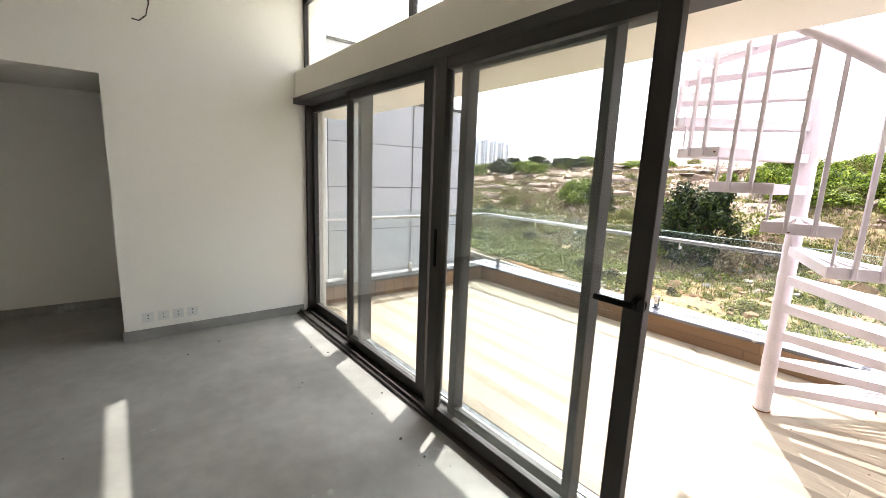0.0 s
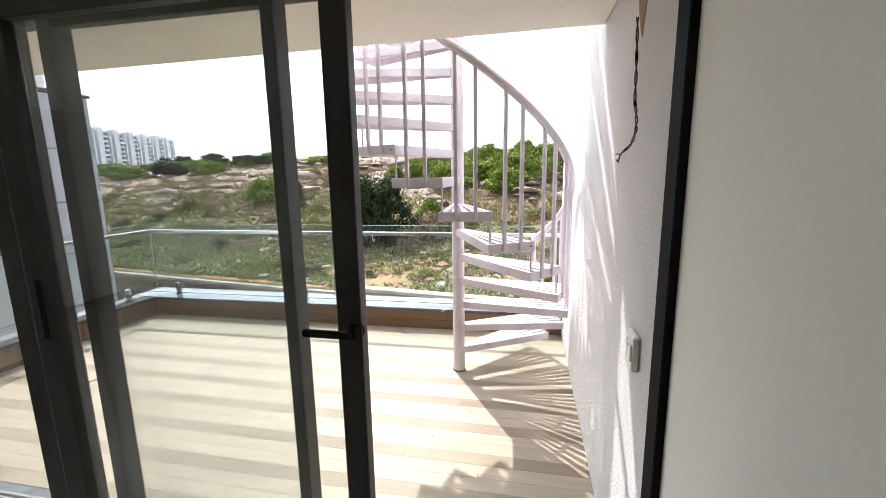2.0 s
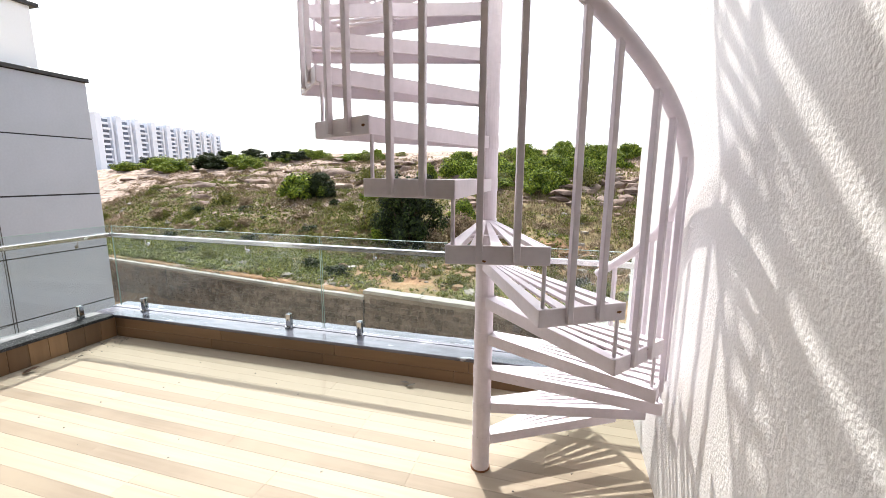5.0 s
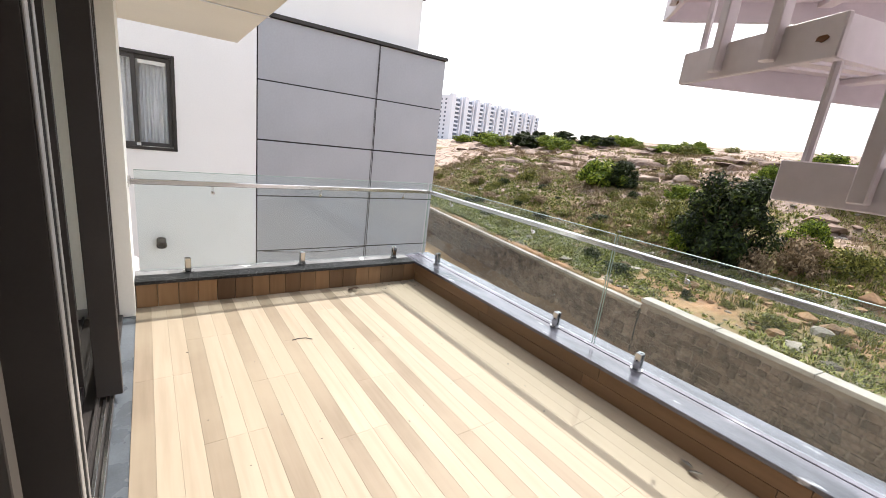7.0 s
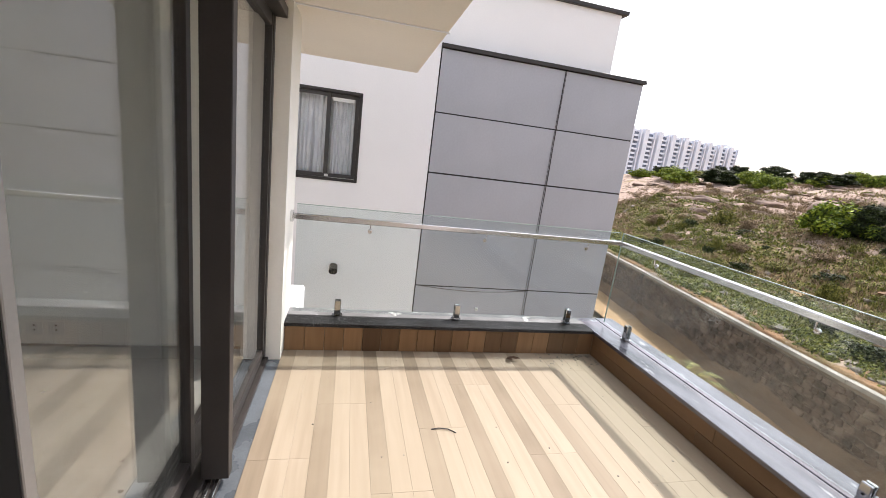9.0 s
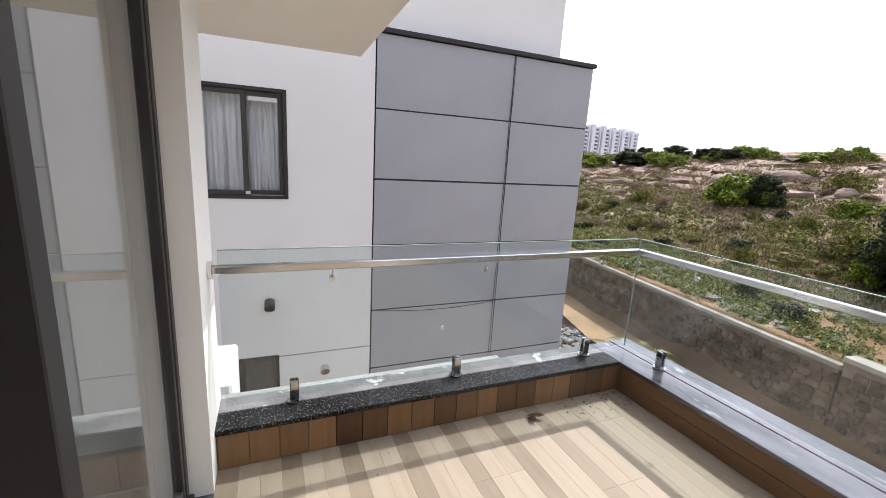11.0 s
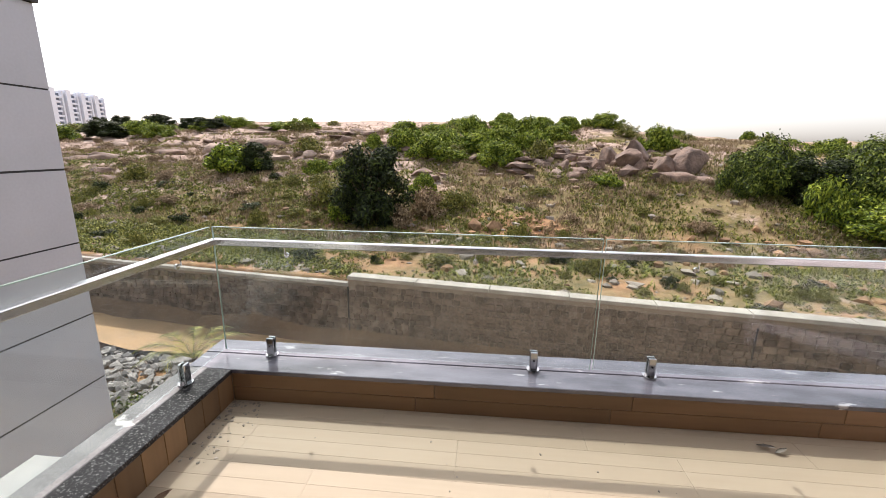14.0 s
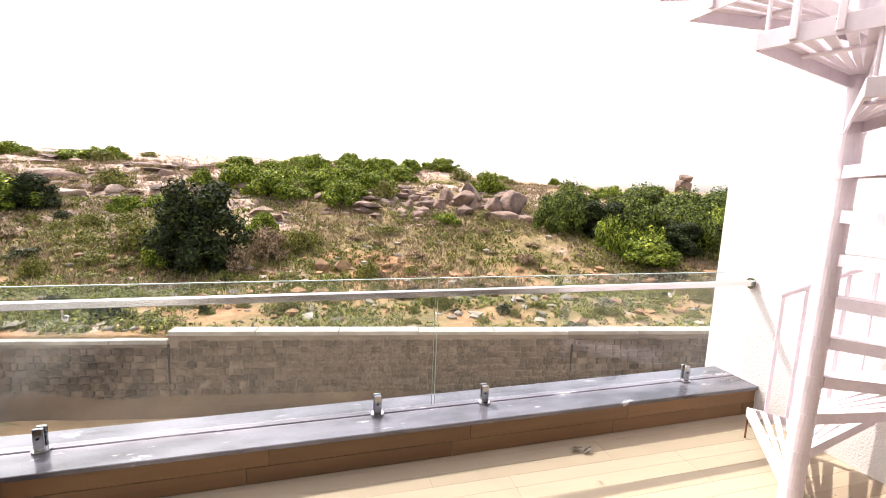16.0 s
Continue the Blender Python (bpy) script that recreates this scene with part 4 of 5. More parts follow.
def bush_master(name, label, mat_, seed, spread, height, leaves, size, category="bush", full=False):
    """One metre-scaled bush: stems that fork, and an uneven crown of leaves."""
    r = random.Random(seed)
    ob = thing(name, label, category, (0, 0, -100), "hill bushes")
    lobes = []
    bm = B()
    for i in range(52 if full else 34):
        a = i * 2.4 + r.uniform(-0.4, 0.4)
        if full:
            q = r.uniform(0.06, 0.86)
            d = spread * r.uniform(0.35, 0.80) * math.sqrt(max(0.05, 1 - max(0.0, q - 0.12) ** 2 * 1.25))
            z = height * q
            rr = spread * r.uniform(0.14, 0.27)
        else:
            d = spread * r.uniform(0.22, 0.86)
            z = height * (r.uniform(0.06, 0.25) if i % 3 == 0 else r.uniform(0.3, 0.80) * math.sqrt(max(0.1, 1 - (d / spread) ** 2)))
            rr = spread * r.uniform(0.11, 0.25)
        lobes.append((d * math.cos(a), d * math.sin(a), z, rr, max(0.08, min(rr * r.uniform(0.7, 1.0), height - z))))
        p0 = Vector((0.06 * math.cos(a), 0.06 * math.sin(a), 0))
        if i % 3:
            continue
        p1 = Vector((d * 0.5 * math.cos(a + 0.2), d * 0.5 * math.sin(a + 0.2), z * 0.55))
        rod(bm, p0, p1, 0.045 * spread, 6, 0.028 * spread)
        rod(bm, p1, lobes[-1][:3], 0.028 * spread, 6, 0.010 * spread)
    lobes.append((0, 0, height * 0.5, spread * 0.5, height * 0.38))
    part("stem", bm, M["bark"], ob)
    v, f_ = leaf_cloud(seed, lobes, leaves, size)
    cr = new("crown", raw_mesh("crown", v, f_, mat_))
    cr.parent = ob
    return ob


masters = {
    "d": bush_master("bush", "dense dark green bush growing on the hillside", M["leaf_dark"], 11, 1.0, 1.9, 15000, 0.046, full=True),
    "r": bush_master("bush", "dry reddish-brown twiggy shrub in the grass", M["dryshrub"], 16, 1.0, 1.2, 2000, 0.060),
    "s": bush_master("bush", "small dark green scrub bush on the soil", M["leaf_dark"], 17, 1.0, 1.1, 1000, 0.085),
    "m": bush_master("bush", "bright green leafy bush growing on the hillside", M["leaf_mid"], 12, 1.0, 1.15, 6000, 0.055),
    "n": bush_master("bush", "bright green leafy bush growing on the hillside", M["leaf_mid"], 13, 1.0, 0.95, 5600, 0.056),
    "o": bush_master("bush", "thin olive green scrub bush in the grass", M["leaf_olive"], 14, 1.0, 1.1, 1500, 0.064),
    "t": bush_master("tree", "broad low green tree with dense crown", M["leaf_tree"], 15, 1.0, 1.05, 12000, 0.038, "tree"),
}


def plant(kind, x, y, wide, tall, turn):
    src = masters[kind]
    hh = {"s": 1.1, "d": 1.9, "r": 1.2, "m": 1.15, "n": 0.95, "o": 1.1, "t": 1.05}[kind]
    return copy_thing(src, Matrix.LocRotScale((x, y, hill(x, y) - 0.06), Euler((0, 0, turn)), (wide / 2, wide / 2, tall / hh)))


big = [("d", -9.0, 25.7, 5.0, 4.9), ("m", -10.9, 26.6, 2.6, 1.9), ("r", -5.9, 27.0, 3.0, 2.2), ("o", -4.4, 27.8, 2.6, 1.6), ("r", -7.2, 25.0, 2.2, 1.8), ("m", -6.4, 29.6, 2.4, 1.9), ("o", -12.6, 28.2, 2.8, 1.9), ("m", -23.3, 34.9, 5.4, 2.9), ("d", -21.6, 35.4, 3.6, 2.6), ("o", -19.3, 41.8, 3.6, 2.0), ("m", -30.5, 58.5, 4.0, 1.4), ("o", -31.4, 34.0, 2.7, 1.8),
       ("m", -16.3, 35.7, 2.8, 1.5), ("m", -14.4, 36.2, 2.6, 1.4), ("n", 6.2, 32.2, 2.6, 1.1), ("m", 12.7, 41.1, 3.6, 2.6)]
right = [("t", 15.2, 29.7, 5.2, 3.9), ("t", 13.4, 28.6, 3.6, 2.9), ("d", 16.6, 27.6, 4.4, 2.9), ("t", 18.8, 27.4, 5.0, 3.9), ("t", 22.2, 25.3, 4.8, 3.9), ("d", 20.4, 24.6, 3.6, 2.4), ("t", 25.7, 34.8, 6.5, 3.4), ("t", 29.4, 33.2, 7.3, 3.3), ("t", 34.3, 33.4, 5.0, 3.1),
         ("t", 16.5, 32.0, 5.2, 3.0), ("t", 24.0, 29.0, 6.0, 3.3), ("t", 39.0, 38.0, 7.0, 3.2), ("t", 46.0, 40.0, 8.0, 3.2)]
far = [(-41.4, 59.8, 5.0, 1.9), (-44.1, 53.1, 4.6, 2.0), (-47.5, 55.0, 5.0, 2.2), (-52.0, 53.5, 6.0, 2.2), (-57.0, 52.0, 6.0, 2.4), (-37.5, 61.0, 4.0, 1.8), (-49.5, 60.0, 6.0, 2.6), (-63.0, 55.0, 7.0, 2.6)]
crest = [(-7.4, 38.7, 4.6, 2.4), (-1.5, 36.7, 3.8, 2.3), (-5.7, 42.0, 4.6, 2.4), (2.7, 51.2, 5.4, 2.4), (-11.6, 50.9, 4.8, 1.9), (-3.8, 50.0, 3.6, 2.6), (-7.8, 46.0, 4.4, 2.3), (-1.0, 44.5, 4.4, 2.3),
         (2.0, 42.0, 4.0, 2.2), (7.5, 56.0, 4.0, 2.2), (12.5, 58.0, 5.0, 2.3), (-5.0, 56.0, 4.4, 2.6), (0.0, 58.0, 4.4, 2.4), (-3.2, 40.5, 4.4, 2.3), (-9.8, 41.5, 4.4, 2.4), (5.0, 47.0, 4.0, 2.1)]
for i, (k, x, y, w_, h_) in enumerate(big + right):
    plant(k, x, y, w_, h_, i * 1.7)
for i, (x, y, w_, h_) in enumerate(far + crest):
    plant("dmn"[i % 3] if i < len(far) else "mnm"[i % 3], x, y, w_, h_, i * 2.3)
rs = random.Random(9)
for i in range(46):
    x, s = rs.uniform(-48, 34), rs.uniform(2, 40)
    plant("o", x, wall_line(x) + s, rs.uniform(0.9, 2.2), rs.uniform(0.5, 1.3), rs.uniform(0, 6))
for i in range(34):
    x, y = rs.gauss(-3.5, 4.6), rs.uniform(38, 57)
    plant("mnmo"[i % 4], x, y, rs.uniform(2.0, 4.2), rs.uniform(1.1, 2.1), rs.uniform(0, 6))
for i in range(26):
    x, y = rs.uniform(-75, -24), rs.uniform(56, 68)
    plant("mndo"[i % 4], x, y, rs.uniform(2.5, 5.5), rs.uniform(1.0, 2.2), rs.uniform(0, 6))
for i in range(22):
    x, y = rs.uniform(8, 48), rs.uniform(42, 62)
    plant("mno"[i % 3], x, y, rs.uniform(2.0, 4.5), rs.uniform(1.0, 2.0), rs.uniform(0, 6))
for i in range(16):
    x, y = rs.uniform(13, 34), rs.uniform(23.5, 31)
    plant("mn"[i % 2], x, y, rs.uniform(2.5, 4.2), rs.uniform(1.6, 2.8), rs.uniform(0, 6))
for i in range(70):
    x, s = rs.uniform(-9, 20), rs.uniform(0.8, 10)
    plant("oso"[i % 3], x, wall_line(x) + s, rs.uniform(0.5, 1.1), rs.uniform(0.25, 0.6), rs.uniform(0, 6))
for i in range(50):
    x, s = rs.uniform(-40, -8), rs.uniform(0.8, 16)
    plant("oso"[i % 3], x, wall_line(x) + s, rs.uniform(0.7, 1.8), rs.uniform(0.3, 0.9), rs.uniform(0, 6))
for i in range(44):
    x, s = rs.uniform(-52, -8), rs.uniform(9, 30)
    plant("r", x, wall_line(x) + s, rs.uniform(0.9, 2.4), rs.uniform(0.4, 1.1), rs.uniform(0, 6))
for i in range(26):
    x, s = rs.uniform(-6, 22), rs.uniform(8, 19)
    plant("ror"[i % 3], x, wall_line(x) + s, rs.uniform(0.8, 1.9), rs.uniform(0.3, 0.8), rs.uniform(0, 6))
for k_ in masters.values():
    for o_ in (*k_.children_recursive, k_):
        bpy.data.objects.remove(o_)


def boulder(seed, size, flat, fine=4):
    bm = B()
    bmesh.ops.create_icosphere(bm, subdivisions=fine, radius=1.0)
    for v in bm.verts:
        p = v.co.copy()
        k = 1 + 0.30 * noise.noise(p * 0.9 + Vector((seed * 3.1, 0, 0))) + 0.13 * noise.noise(p * 2.3 + Vector((0, seed, 0))) + 0.04 * noise.noise(p * 6)
        v.co = Vector((p.x * size[0], p.y * size[1], p.z * size[2])) * k
    r = random.Random(seed * 7)
    mean = sum(size) / 3
    for _ in range(12):
        d = Vector((r.gauss(0, 1), r.gauss(0, 1), r.gauss(0, 0.8))).normalized()
        lim = r.uniform(0.42, 0.75) * Vector((d.x * size[0], d.y * size[1], d.z * size[2])).length
        for v in bm.verts:
            over = v.co.dot(d) - lim
            if over > 0:
                v.co -= d * over * 0.92
    for v in bm.verts:
        if v.co.z < -size[2] * flat:
            v.co.z = -size[2] * flat
    return bm


for i, (x, y, sx, sy, sz) in enumerate(((12.5, 34.9, 2.0, 1.5, 1.35), (11.1, 34.6, 0.9, 1.2, 1.3), (8.6, 36.6, 1.15, 1.1, 1.3), (9.7, 37.2, 1.5, 1.2, 1.35), (7.7, 37.6, 1.2, 1.0, 0.95),
                                        (9.5, 35.6, 0.8, 0.7, 0.75), (10.5, 32.6, 2.7, 1.5, 0.55), (12.5, 32.2, 1.3, 1.2, 0.45), (14.3, 37.6, 1.1, 1.0, 0.9), (13.1, 38.2, 1.0, 0.8, 0.8), (6.7, 36.2, 0.7, 0.6, 0.55))):
    solo("boulder", boulder(i + 1, (sx, sy, sz), 0.5), M["rock"], "large weathered pinkish granite boulder on the hill", "boulder", (x, y, hill(x, y) + sz * 0.25), True, "hill boulders")
for i, (x, y, sx, sy, sz) in enumerate(((4.9, 35.6, 2.2, 2.0, 0.75), (3.0, 37.6, 1.7, 1.4, 0.5), (-26.0, 45.5, 5.0, 2.6, 0.7), (-34.0, 44.5, 5.5, 2.6, 0.8), (-30.0, 39.5, 4.5, 2.0, 0.5), (-38.0, 36.0, 5.0, 2.0, 0.5),
                                        (-20.0, 41.0, 3.6, 2.0, 0.5), (-18.0, 33.6, 3.4, 1.4, 0.45), (-43.0, 42.0, 5.0, 2.4, 0.6), (-24.5, 38.0, 3.6, 1.6, 0.4), (-15.5, 46.0, 3.6, 2.0, 0.6), (-47.0, 48.0, 5.0, 2.4, 0.7))):
    rk = random.Random(i + 200)
    for k in range(4):
        q = rk.uniform(0.28, 0.55)
        xx, yy = x + sx * rk.uniform(-0.8, 0.8), y + sy * rk.uniform(-0.8, 0.8)
        solo("rock_sheet", boulder(i * 4 + k + 50, (sx * q, sy * q * rk.uniform(0.8, 1.3), sz * rk.uniform(0.7, 1.2)), 0.4, 3), M["rock_pale" if k % 3 else "rock"],
             "low pale pink granite sheet breaking through the slope", "rock", (xx, yy, hill(xx, yy) - sz * 0.2), True, "hill rock sheets")
for i, (dz, sx, sz) in enumerate(((0.8, 2.0, 1.1), (2.3, 1.4, 0.8))):
    x, y = 47.0 + i * 0.5, 52.0
    solo("boulder", boulder(i + 30, (sx, sx * 0.8, sz), 0.6), M["rock"], "balanced granite boulder on the skyline", "boulder", (x, y, hill(x, y) + dz + 0.6), True, "hill boulders")


def pebble_field(name, label, mat_, spots, seed):
    """Angular stones of all sizes, joined."""
    r = np.random.RandomState(seed)
    bm = B()
    bmesh.ops.create_icosphere(bm, subdivisions=1, radius=1.0)
    base = np.array([v.co[:] for v in bm.verts])
    fs = np.array([[v.index for v in f_.verts] for f_ in bm.faces])
    bm.free()
    V, F = [], []
    for i, (x, y, z, s, fl) in enumerate(spots):
        p = base * (1 + 0.28 * r.normal(size=(len(base), 1)).clip(-1.5, 1.5)) * np.array([s, s * r.uniform(0.6, 1), s * fl])
        a = r.uniform(0, 6.28)
        q = p.copy()
        q[:, 0], q[:, 1] = p[:, 0] * math.cos(a) - p[:, 1] * math.sin(a), p[:, 0] * math.sin(a) + p[:, 1] * math.cos(a)
        V.append(q + np.array([x, y, z + s * fl * 0.3]))
        F.append(fs + i * len(base))
    return tagged(new(name, raw_mesh(name, np.concatenate(V).tolist(), np.concatenate(F).tolist(), mat_)), label, "stones", kind="stuff")


r9 = random.Random(21)
spots = []
for i in range(1500):
    x = r9.uniform(-46, 30)
    s = 0.6 + 38 * r9.random() ** 1.7
    y = wall_line(x) + s
    spots.append((x, y, hill(x, y), 0.05 + 0.32 * r9.random() ** 3, r9.uniform(0.35, 0.6)))
pebble_field("field_stones", "scattered pale stones lying in the soil", M["rubble"], spots, 3)
spots = []
for i in range(420):
    x = r9.uniform(-60, 2)
    s = r9.uniform(17, 46)
    y = wall_line(x) + s
    z = hill(x, y)
    if noise.noise((x * 0.09, y * 0.09, 4)) > -0.1:
        spots.append((x, y, z, 0.3 + 1.1 * r9.random() ** 2, r9.uniform(0.18, 0.32)))
for i in range(110):
    x, y = r9.gauss(6.5, 4.0), r9.gauss(38.5, 2.2)
    spots.append((x, y, hill(x, y), 0.2 + 0.7 * r9.random() ** 2, r9.uniform(0.4, 0.7)))
pebble_field("rock_outcrops", "flat pale pink granite outcrops in the slope", M["rock"], spots, 5)
spots = []
for i in range(420):
    x = r9.uniform(-16, 24)
    s = 0.8 + 10.5 * r9.random() ** 0.8
    y = wall_line(x) + s
    spots.append((x, y, hill(x, y), 0.05 + 0.30 * r9.random() ** 3, r9.uniform(0.45, 0.75)))
for cx, cs in ((-5.0, 9.3), (0.5, 9.8), (4.0, 8.6), (12.5, 9.2), (17.5, 9.0), (-3.0, 5.5), (7.5, 6.0)):
    for i in range(16):
        x, s = cx + r9.gauss(0, 1.3), cs + r9.gauss(0, 0.35)
        spots.append((x, wall_line(x) + s, hill(x, wall_line(x) + s), 0.10 + 0.42 * r9.random() ** 2, r9.uniform(0.45, 0.8)))
pebble_field("earth_clods", "orange earth clods and half-buried stones on the soil", M["clod"], spots, 14)
spots = []
for i in range(3000):
    x, y = r9.uniform(-19, -6.5), r9.uniform(8, 15.0)
    if y < wall_line(x) - 2.4 - 1.2 * noise.noise((x * 0.5, 0, 0)) and y > 11.5 - 0.25 * (x + 14):
        spots.append((x, y, -5.85, 0.07 + 0.17 * r9.random() ** 2, r9.uniform(0.5, 0.9)))
pebble_field("rubble_heap", "heap of broken grey building stone in the yard", M["riprap"], spots, 6)


def tufts(name, label, mat_, spots, seed, blades, category="grass", lean=0.5, wide=0.02):
    r = np.random.RandomState(seed)
    S = np.repeat(np.array(spots), blades, axis=0)
    n_ = len(S)
    a = r.rand(n_) * 6.283
    out = np.stack([np.cos(a), np.sin(a), np.zeros(n_)], 1)
    side = np.stack([-np.sin(a), np.cos(a), np.zeros(n_)], 1)
    h_ = S[:, 3] * (0.5 + 0.7 * r.rand(n_))
    root = S[:, :3] + out * (S[:, 3] * 0.35 * r.rand(n_))[:, None]
    ln = (lean * (0.3 + r.rand(n_)) * h_)[:, None]
    w_ = (wide + S[:, 3] * 0.045 * r.rand(n_))[:, None]
    tip = root + out * ln + np.array([0, 0, 1]) * h_[:, None]
    mid = root + out * ln * 0.3 + np.array([0, 0, 0.6]) * h_[:, None]
    v = np.stack([root - side * w_ * 0.6, mid - side * w_, tip, mid + side * w_], 1).reshape(-1, 3)
    return tagged(new(name, raw_mesh(name, v.tolist(), np.arange(n_ * 4).reshape(-1, 4).tolist(), mat_)), label, category, kind="stuff")


def sow(count, seed, xr, s0, s1, power, size, wish):
    r = random.Random(seed)
    out = []
    while len(out) < count:
        x = r.uniform(*xr)
        s = s0 + (s1 - s0) * r.random() ** power
        y = wall_line(x) + s
        if wish(x, y, s, r):
            out.append((x, y, hill(x, y) - 0.02, size * r.uniform(0.5, 1.4)))
    return out


tufts("dry_grass", "tall dry tan grass covering the slope", M["dry"],
      sow(24000, 31, (-48, 34), 6, 46, 1.2, 0.30, lambda x, y, s, r: noise.noise((x * 0.14, y * 0.14, 9)) > -0.02 + r.uniform(-0.22, 0.22)), 1, 9, wide=0.006)
tufts("green_grass", "patches of green grass on the slope", M["leaf_olive"],
      sow(17000, 32, (-48, 34), 2, 36, 1.1, 0.26, lambda x, y, s, r: noise.noise((x * 0.17, y * 0.17, 2)) > (0.25 if x > -10 and s < 8 else 0.02) + r.uniform(-0.18, 0.18)), 2, 7, wide=0.008)
tufts("low_weeds", "low green leafy weeds on the soil", M["leaf_weed"],
      sow(30000, 33, (-48, 30), 0.6, 22, 1.25, 0.17, lambda x, y, s, r: noise.noise((x * 0.25, y * 0.25, 6)) > (0.16 if x > -10 and s < 9 else 0.0 if x > -10 else -0.45) + r.uniform(-0.2, 0.2)), 3, 8, "weeds", 1.2, 0.018)

def scrub_cover(name, label, mat_, count, seed, xr, sr, wide, leaves, size, keep):
    """Low uneven lumps of small leaves that hug the slope, joined."""
    r = np.random.RandomState(seed)
    V = []
    while len(V) < count:
        x, s = r.uniform(*xr), sr[0] + (sr[1] - sr[0]) * r.rand() ** 1.2
        y = wall_line(x) + s
        if noise.noise((x * 0.16, y * 0.16, seed)) < keep + r.uniform(-0.25, 0.25):
            continue
        w_ = wide * r.uniform(0.5, 1.5)
        d = r.normal(size=(leaves, 3))
        d /= np.linalg.norm(d, axis=1)[:, None]
        d[:, 2] = np.abs(d[:, 2])
        c = np.array([x, y, hill(x, y) - 0.03]) + d * (1 - 0.5 * r.rand(leaves) ** 2)[:, None] * np.array([w_, w_, w_ * r.uniform(0.45, 0.85)])
        up = d + 0.6 * r.normal(size=(leaves, 3))
        t1 = np.cross(up, r.normal(size=(leaves, 3)))
        t1 /= np.linalg.norm(t1, axis=1)[:, None]
        t2 = np.cross(up / np.linalg.norm(up, axis=1)[:, None], t1)
        q = size * (0.6 + 0.8 * r.rand(leaves))[:, None]
        V.append(np.stack([c - t1 * q, c + t2 * q * 0.5, c + t1 * q, c - t2 * q * 0.5], 1).reshape(-1, 3))
    v = np.concatenate(V)
    return tagged(new(name, raw_mesh(name, v.tolist(), np.arange(len(v)).reshape(-1, 4).tolist(), mat_)), label, "scrub", kind="stuff")


scrub_cover("green_scrub", "dense low green scrub above the retaining wall", M["leaf_weed"], 520, 3, (-36, -6.5), (0.5, 14), 0.42, 120, 0.055, -0.25)
scrub_cover("olive_scrub", "low olive scrub and herbs on the slope", M["leaf_olive"], 420, 5, (-34, 24), (5, 22), 0.40, 110, 0.055, -0.05)
scrub_cover("brown_scrub", "low dry brown scrub between the rocks", M["dryshrub"], 420, 8, (-62, -10), (13, 38), 0.55, 90, 0.070, -0.05)
scrub_cover("soil_herbs", "scattered small green herbs on the orange soil", M["leaf_weed"], 170, 11, (-8, 24), (0.6, 9), 0.26, 70, 0.045, -0.1)

# yard plants by the neighbour's corner
pm = thing("palm_sapling", "young palm with drooping green fronds", "palm", (-11.3, 12.6, -5.8))
part("stem", rod(B(), (0, 0, 0), (0.05, 0, 0.9), 0.09, 10, 0.06), M["bark"], pm)
for i in range(9):
    a = i * 0.698
    bm = B()
    prev = None
    for j in range(27):
        q = j / 26
        c = Vector((0.05 + math.cos(a) * 1.6 * q, math.sin(a) * 1.6 * q, 0.9 + 1.9 * q - 1.5 * q * q))
        if prev is not None:
            dr_ = (c - prev).normalized()
            sd = dr_.cross(Vector((0, 0, 1))).normalized()
            up_ = sd.cross(dr_)
            for s in (1, -1):
                tipp = c + sd * s * 0.34 * math.sin(math.pi * min(1, 0.9 * q + 0.12)) + dr_ * 0.24 - Vector((0, 0, 0.06))
                bm.faces.new([bm.verts.new(p) for p in (prev + dr_ * 0.01, prev + dr_ * 0.06, tipp)])
            r_ = 0.012 * (1.2 - q)
            bm.faces.new([bm.verts.new(p) for p in (prev - sd * r_, prev + sd * r_, c + sd * r_, c - sd * r_)])
        prev = c
    part("frond", bm, M["leaf_olive"], pm)
v, f_ = leaf_cloud(77, [(-12.6, 10.0, -5.8, 1.5, 0.6), (-11.6, 11.2, -5.8, 1.1, 0.5), (-13.2, 9.2, -5.8, 1.6, 0.6)], 5200, 0.05)
v = [(x, y, z if z < 0 else z - 11.6) for x, y, z in v]
tagged(new("yard_shrubs", raw_mesh("yard_shrubs", v, f_, M["leaf_tree"])), "low green shrubs beside the neighbouring house", "shrubs", kind="stuff")

# ---- distant apartment block ----
ab = thing("apartment_block", "long white high-rise apartment block with stacked balconies", "building", (-271.0, 188.0, -9.0))
dv = Vector((-318.0 + 271.0, 352.0 - 188.0, 0))
LEN = dv.length * 0.846
ab.rotation_euler = (0, 0, math.atan2(dv.y, dv.x))
HT = 44.5
part("wall", box(B(), 0, LEN, 0, 16, 0, HT), M["tower"], ab)
part("roof_tank", box(B(), LEN * 0.88, LEN * 0.94, 2, 10, HT, HT + 3), M["tower"], ab)
BAY = LEN / 9
pier_me = mesh_of("pier", box(B(), 0, 4.6, -3.2, 0, 0, HT + 1.2), M["tower"])
# recess backs and black boxes carry the shade of the balconies as colour
back_me = mesh_of("recess", box(B(), 0, BAY - 4.6, -0.15, 0, 0, HT - 1.5), M["towershade"])
slab_me = mesh_of("balcony", box(B(), 0, 5.6, -2.6, 0, 0, 1.25), M["tower"])
fin_me = mesh_of("fin", box(B(), 0, 1.6, -2.0, 0, 0, HT + 0.4), M["tower"])
dark_me = mesh_of("opening", box(B(), 0, 3.2, -0.3, 0, 1.0, 2.9), M["joint"])
win_me = mesh_of("window", box(B(), 0, 1.6, -0.08, 0, 1.0, 2.5), M["towershade"])
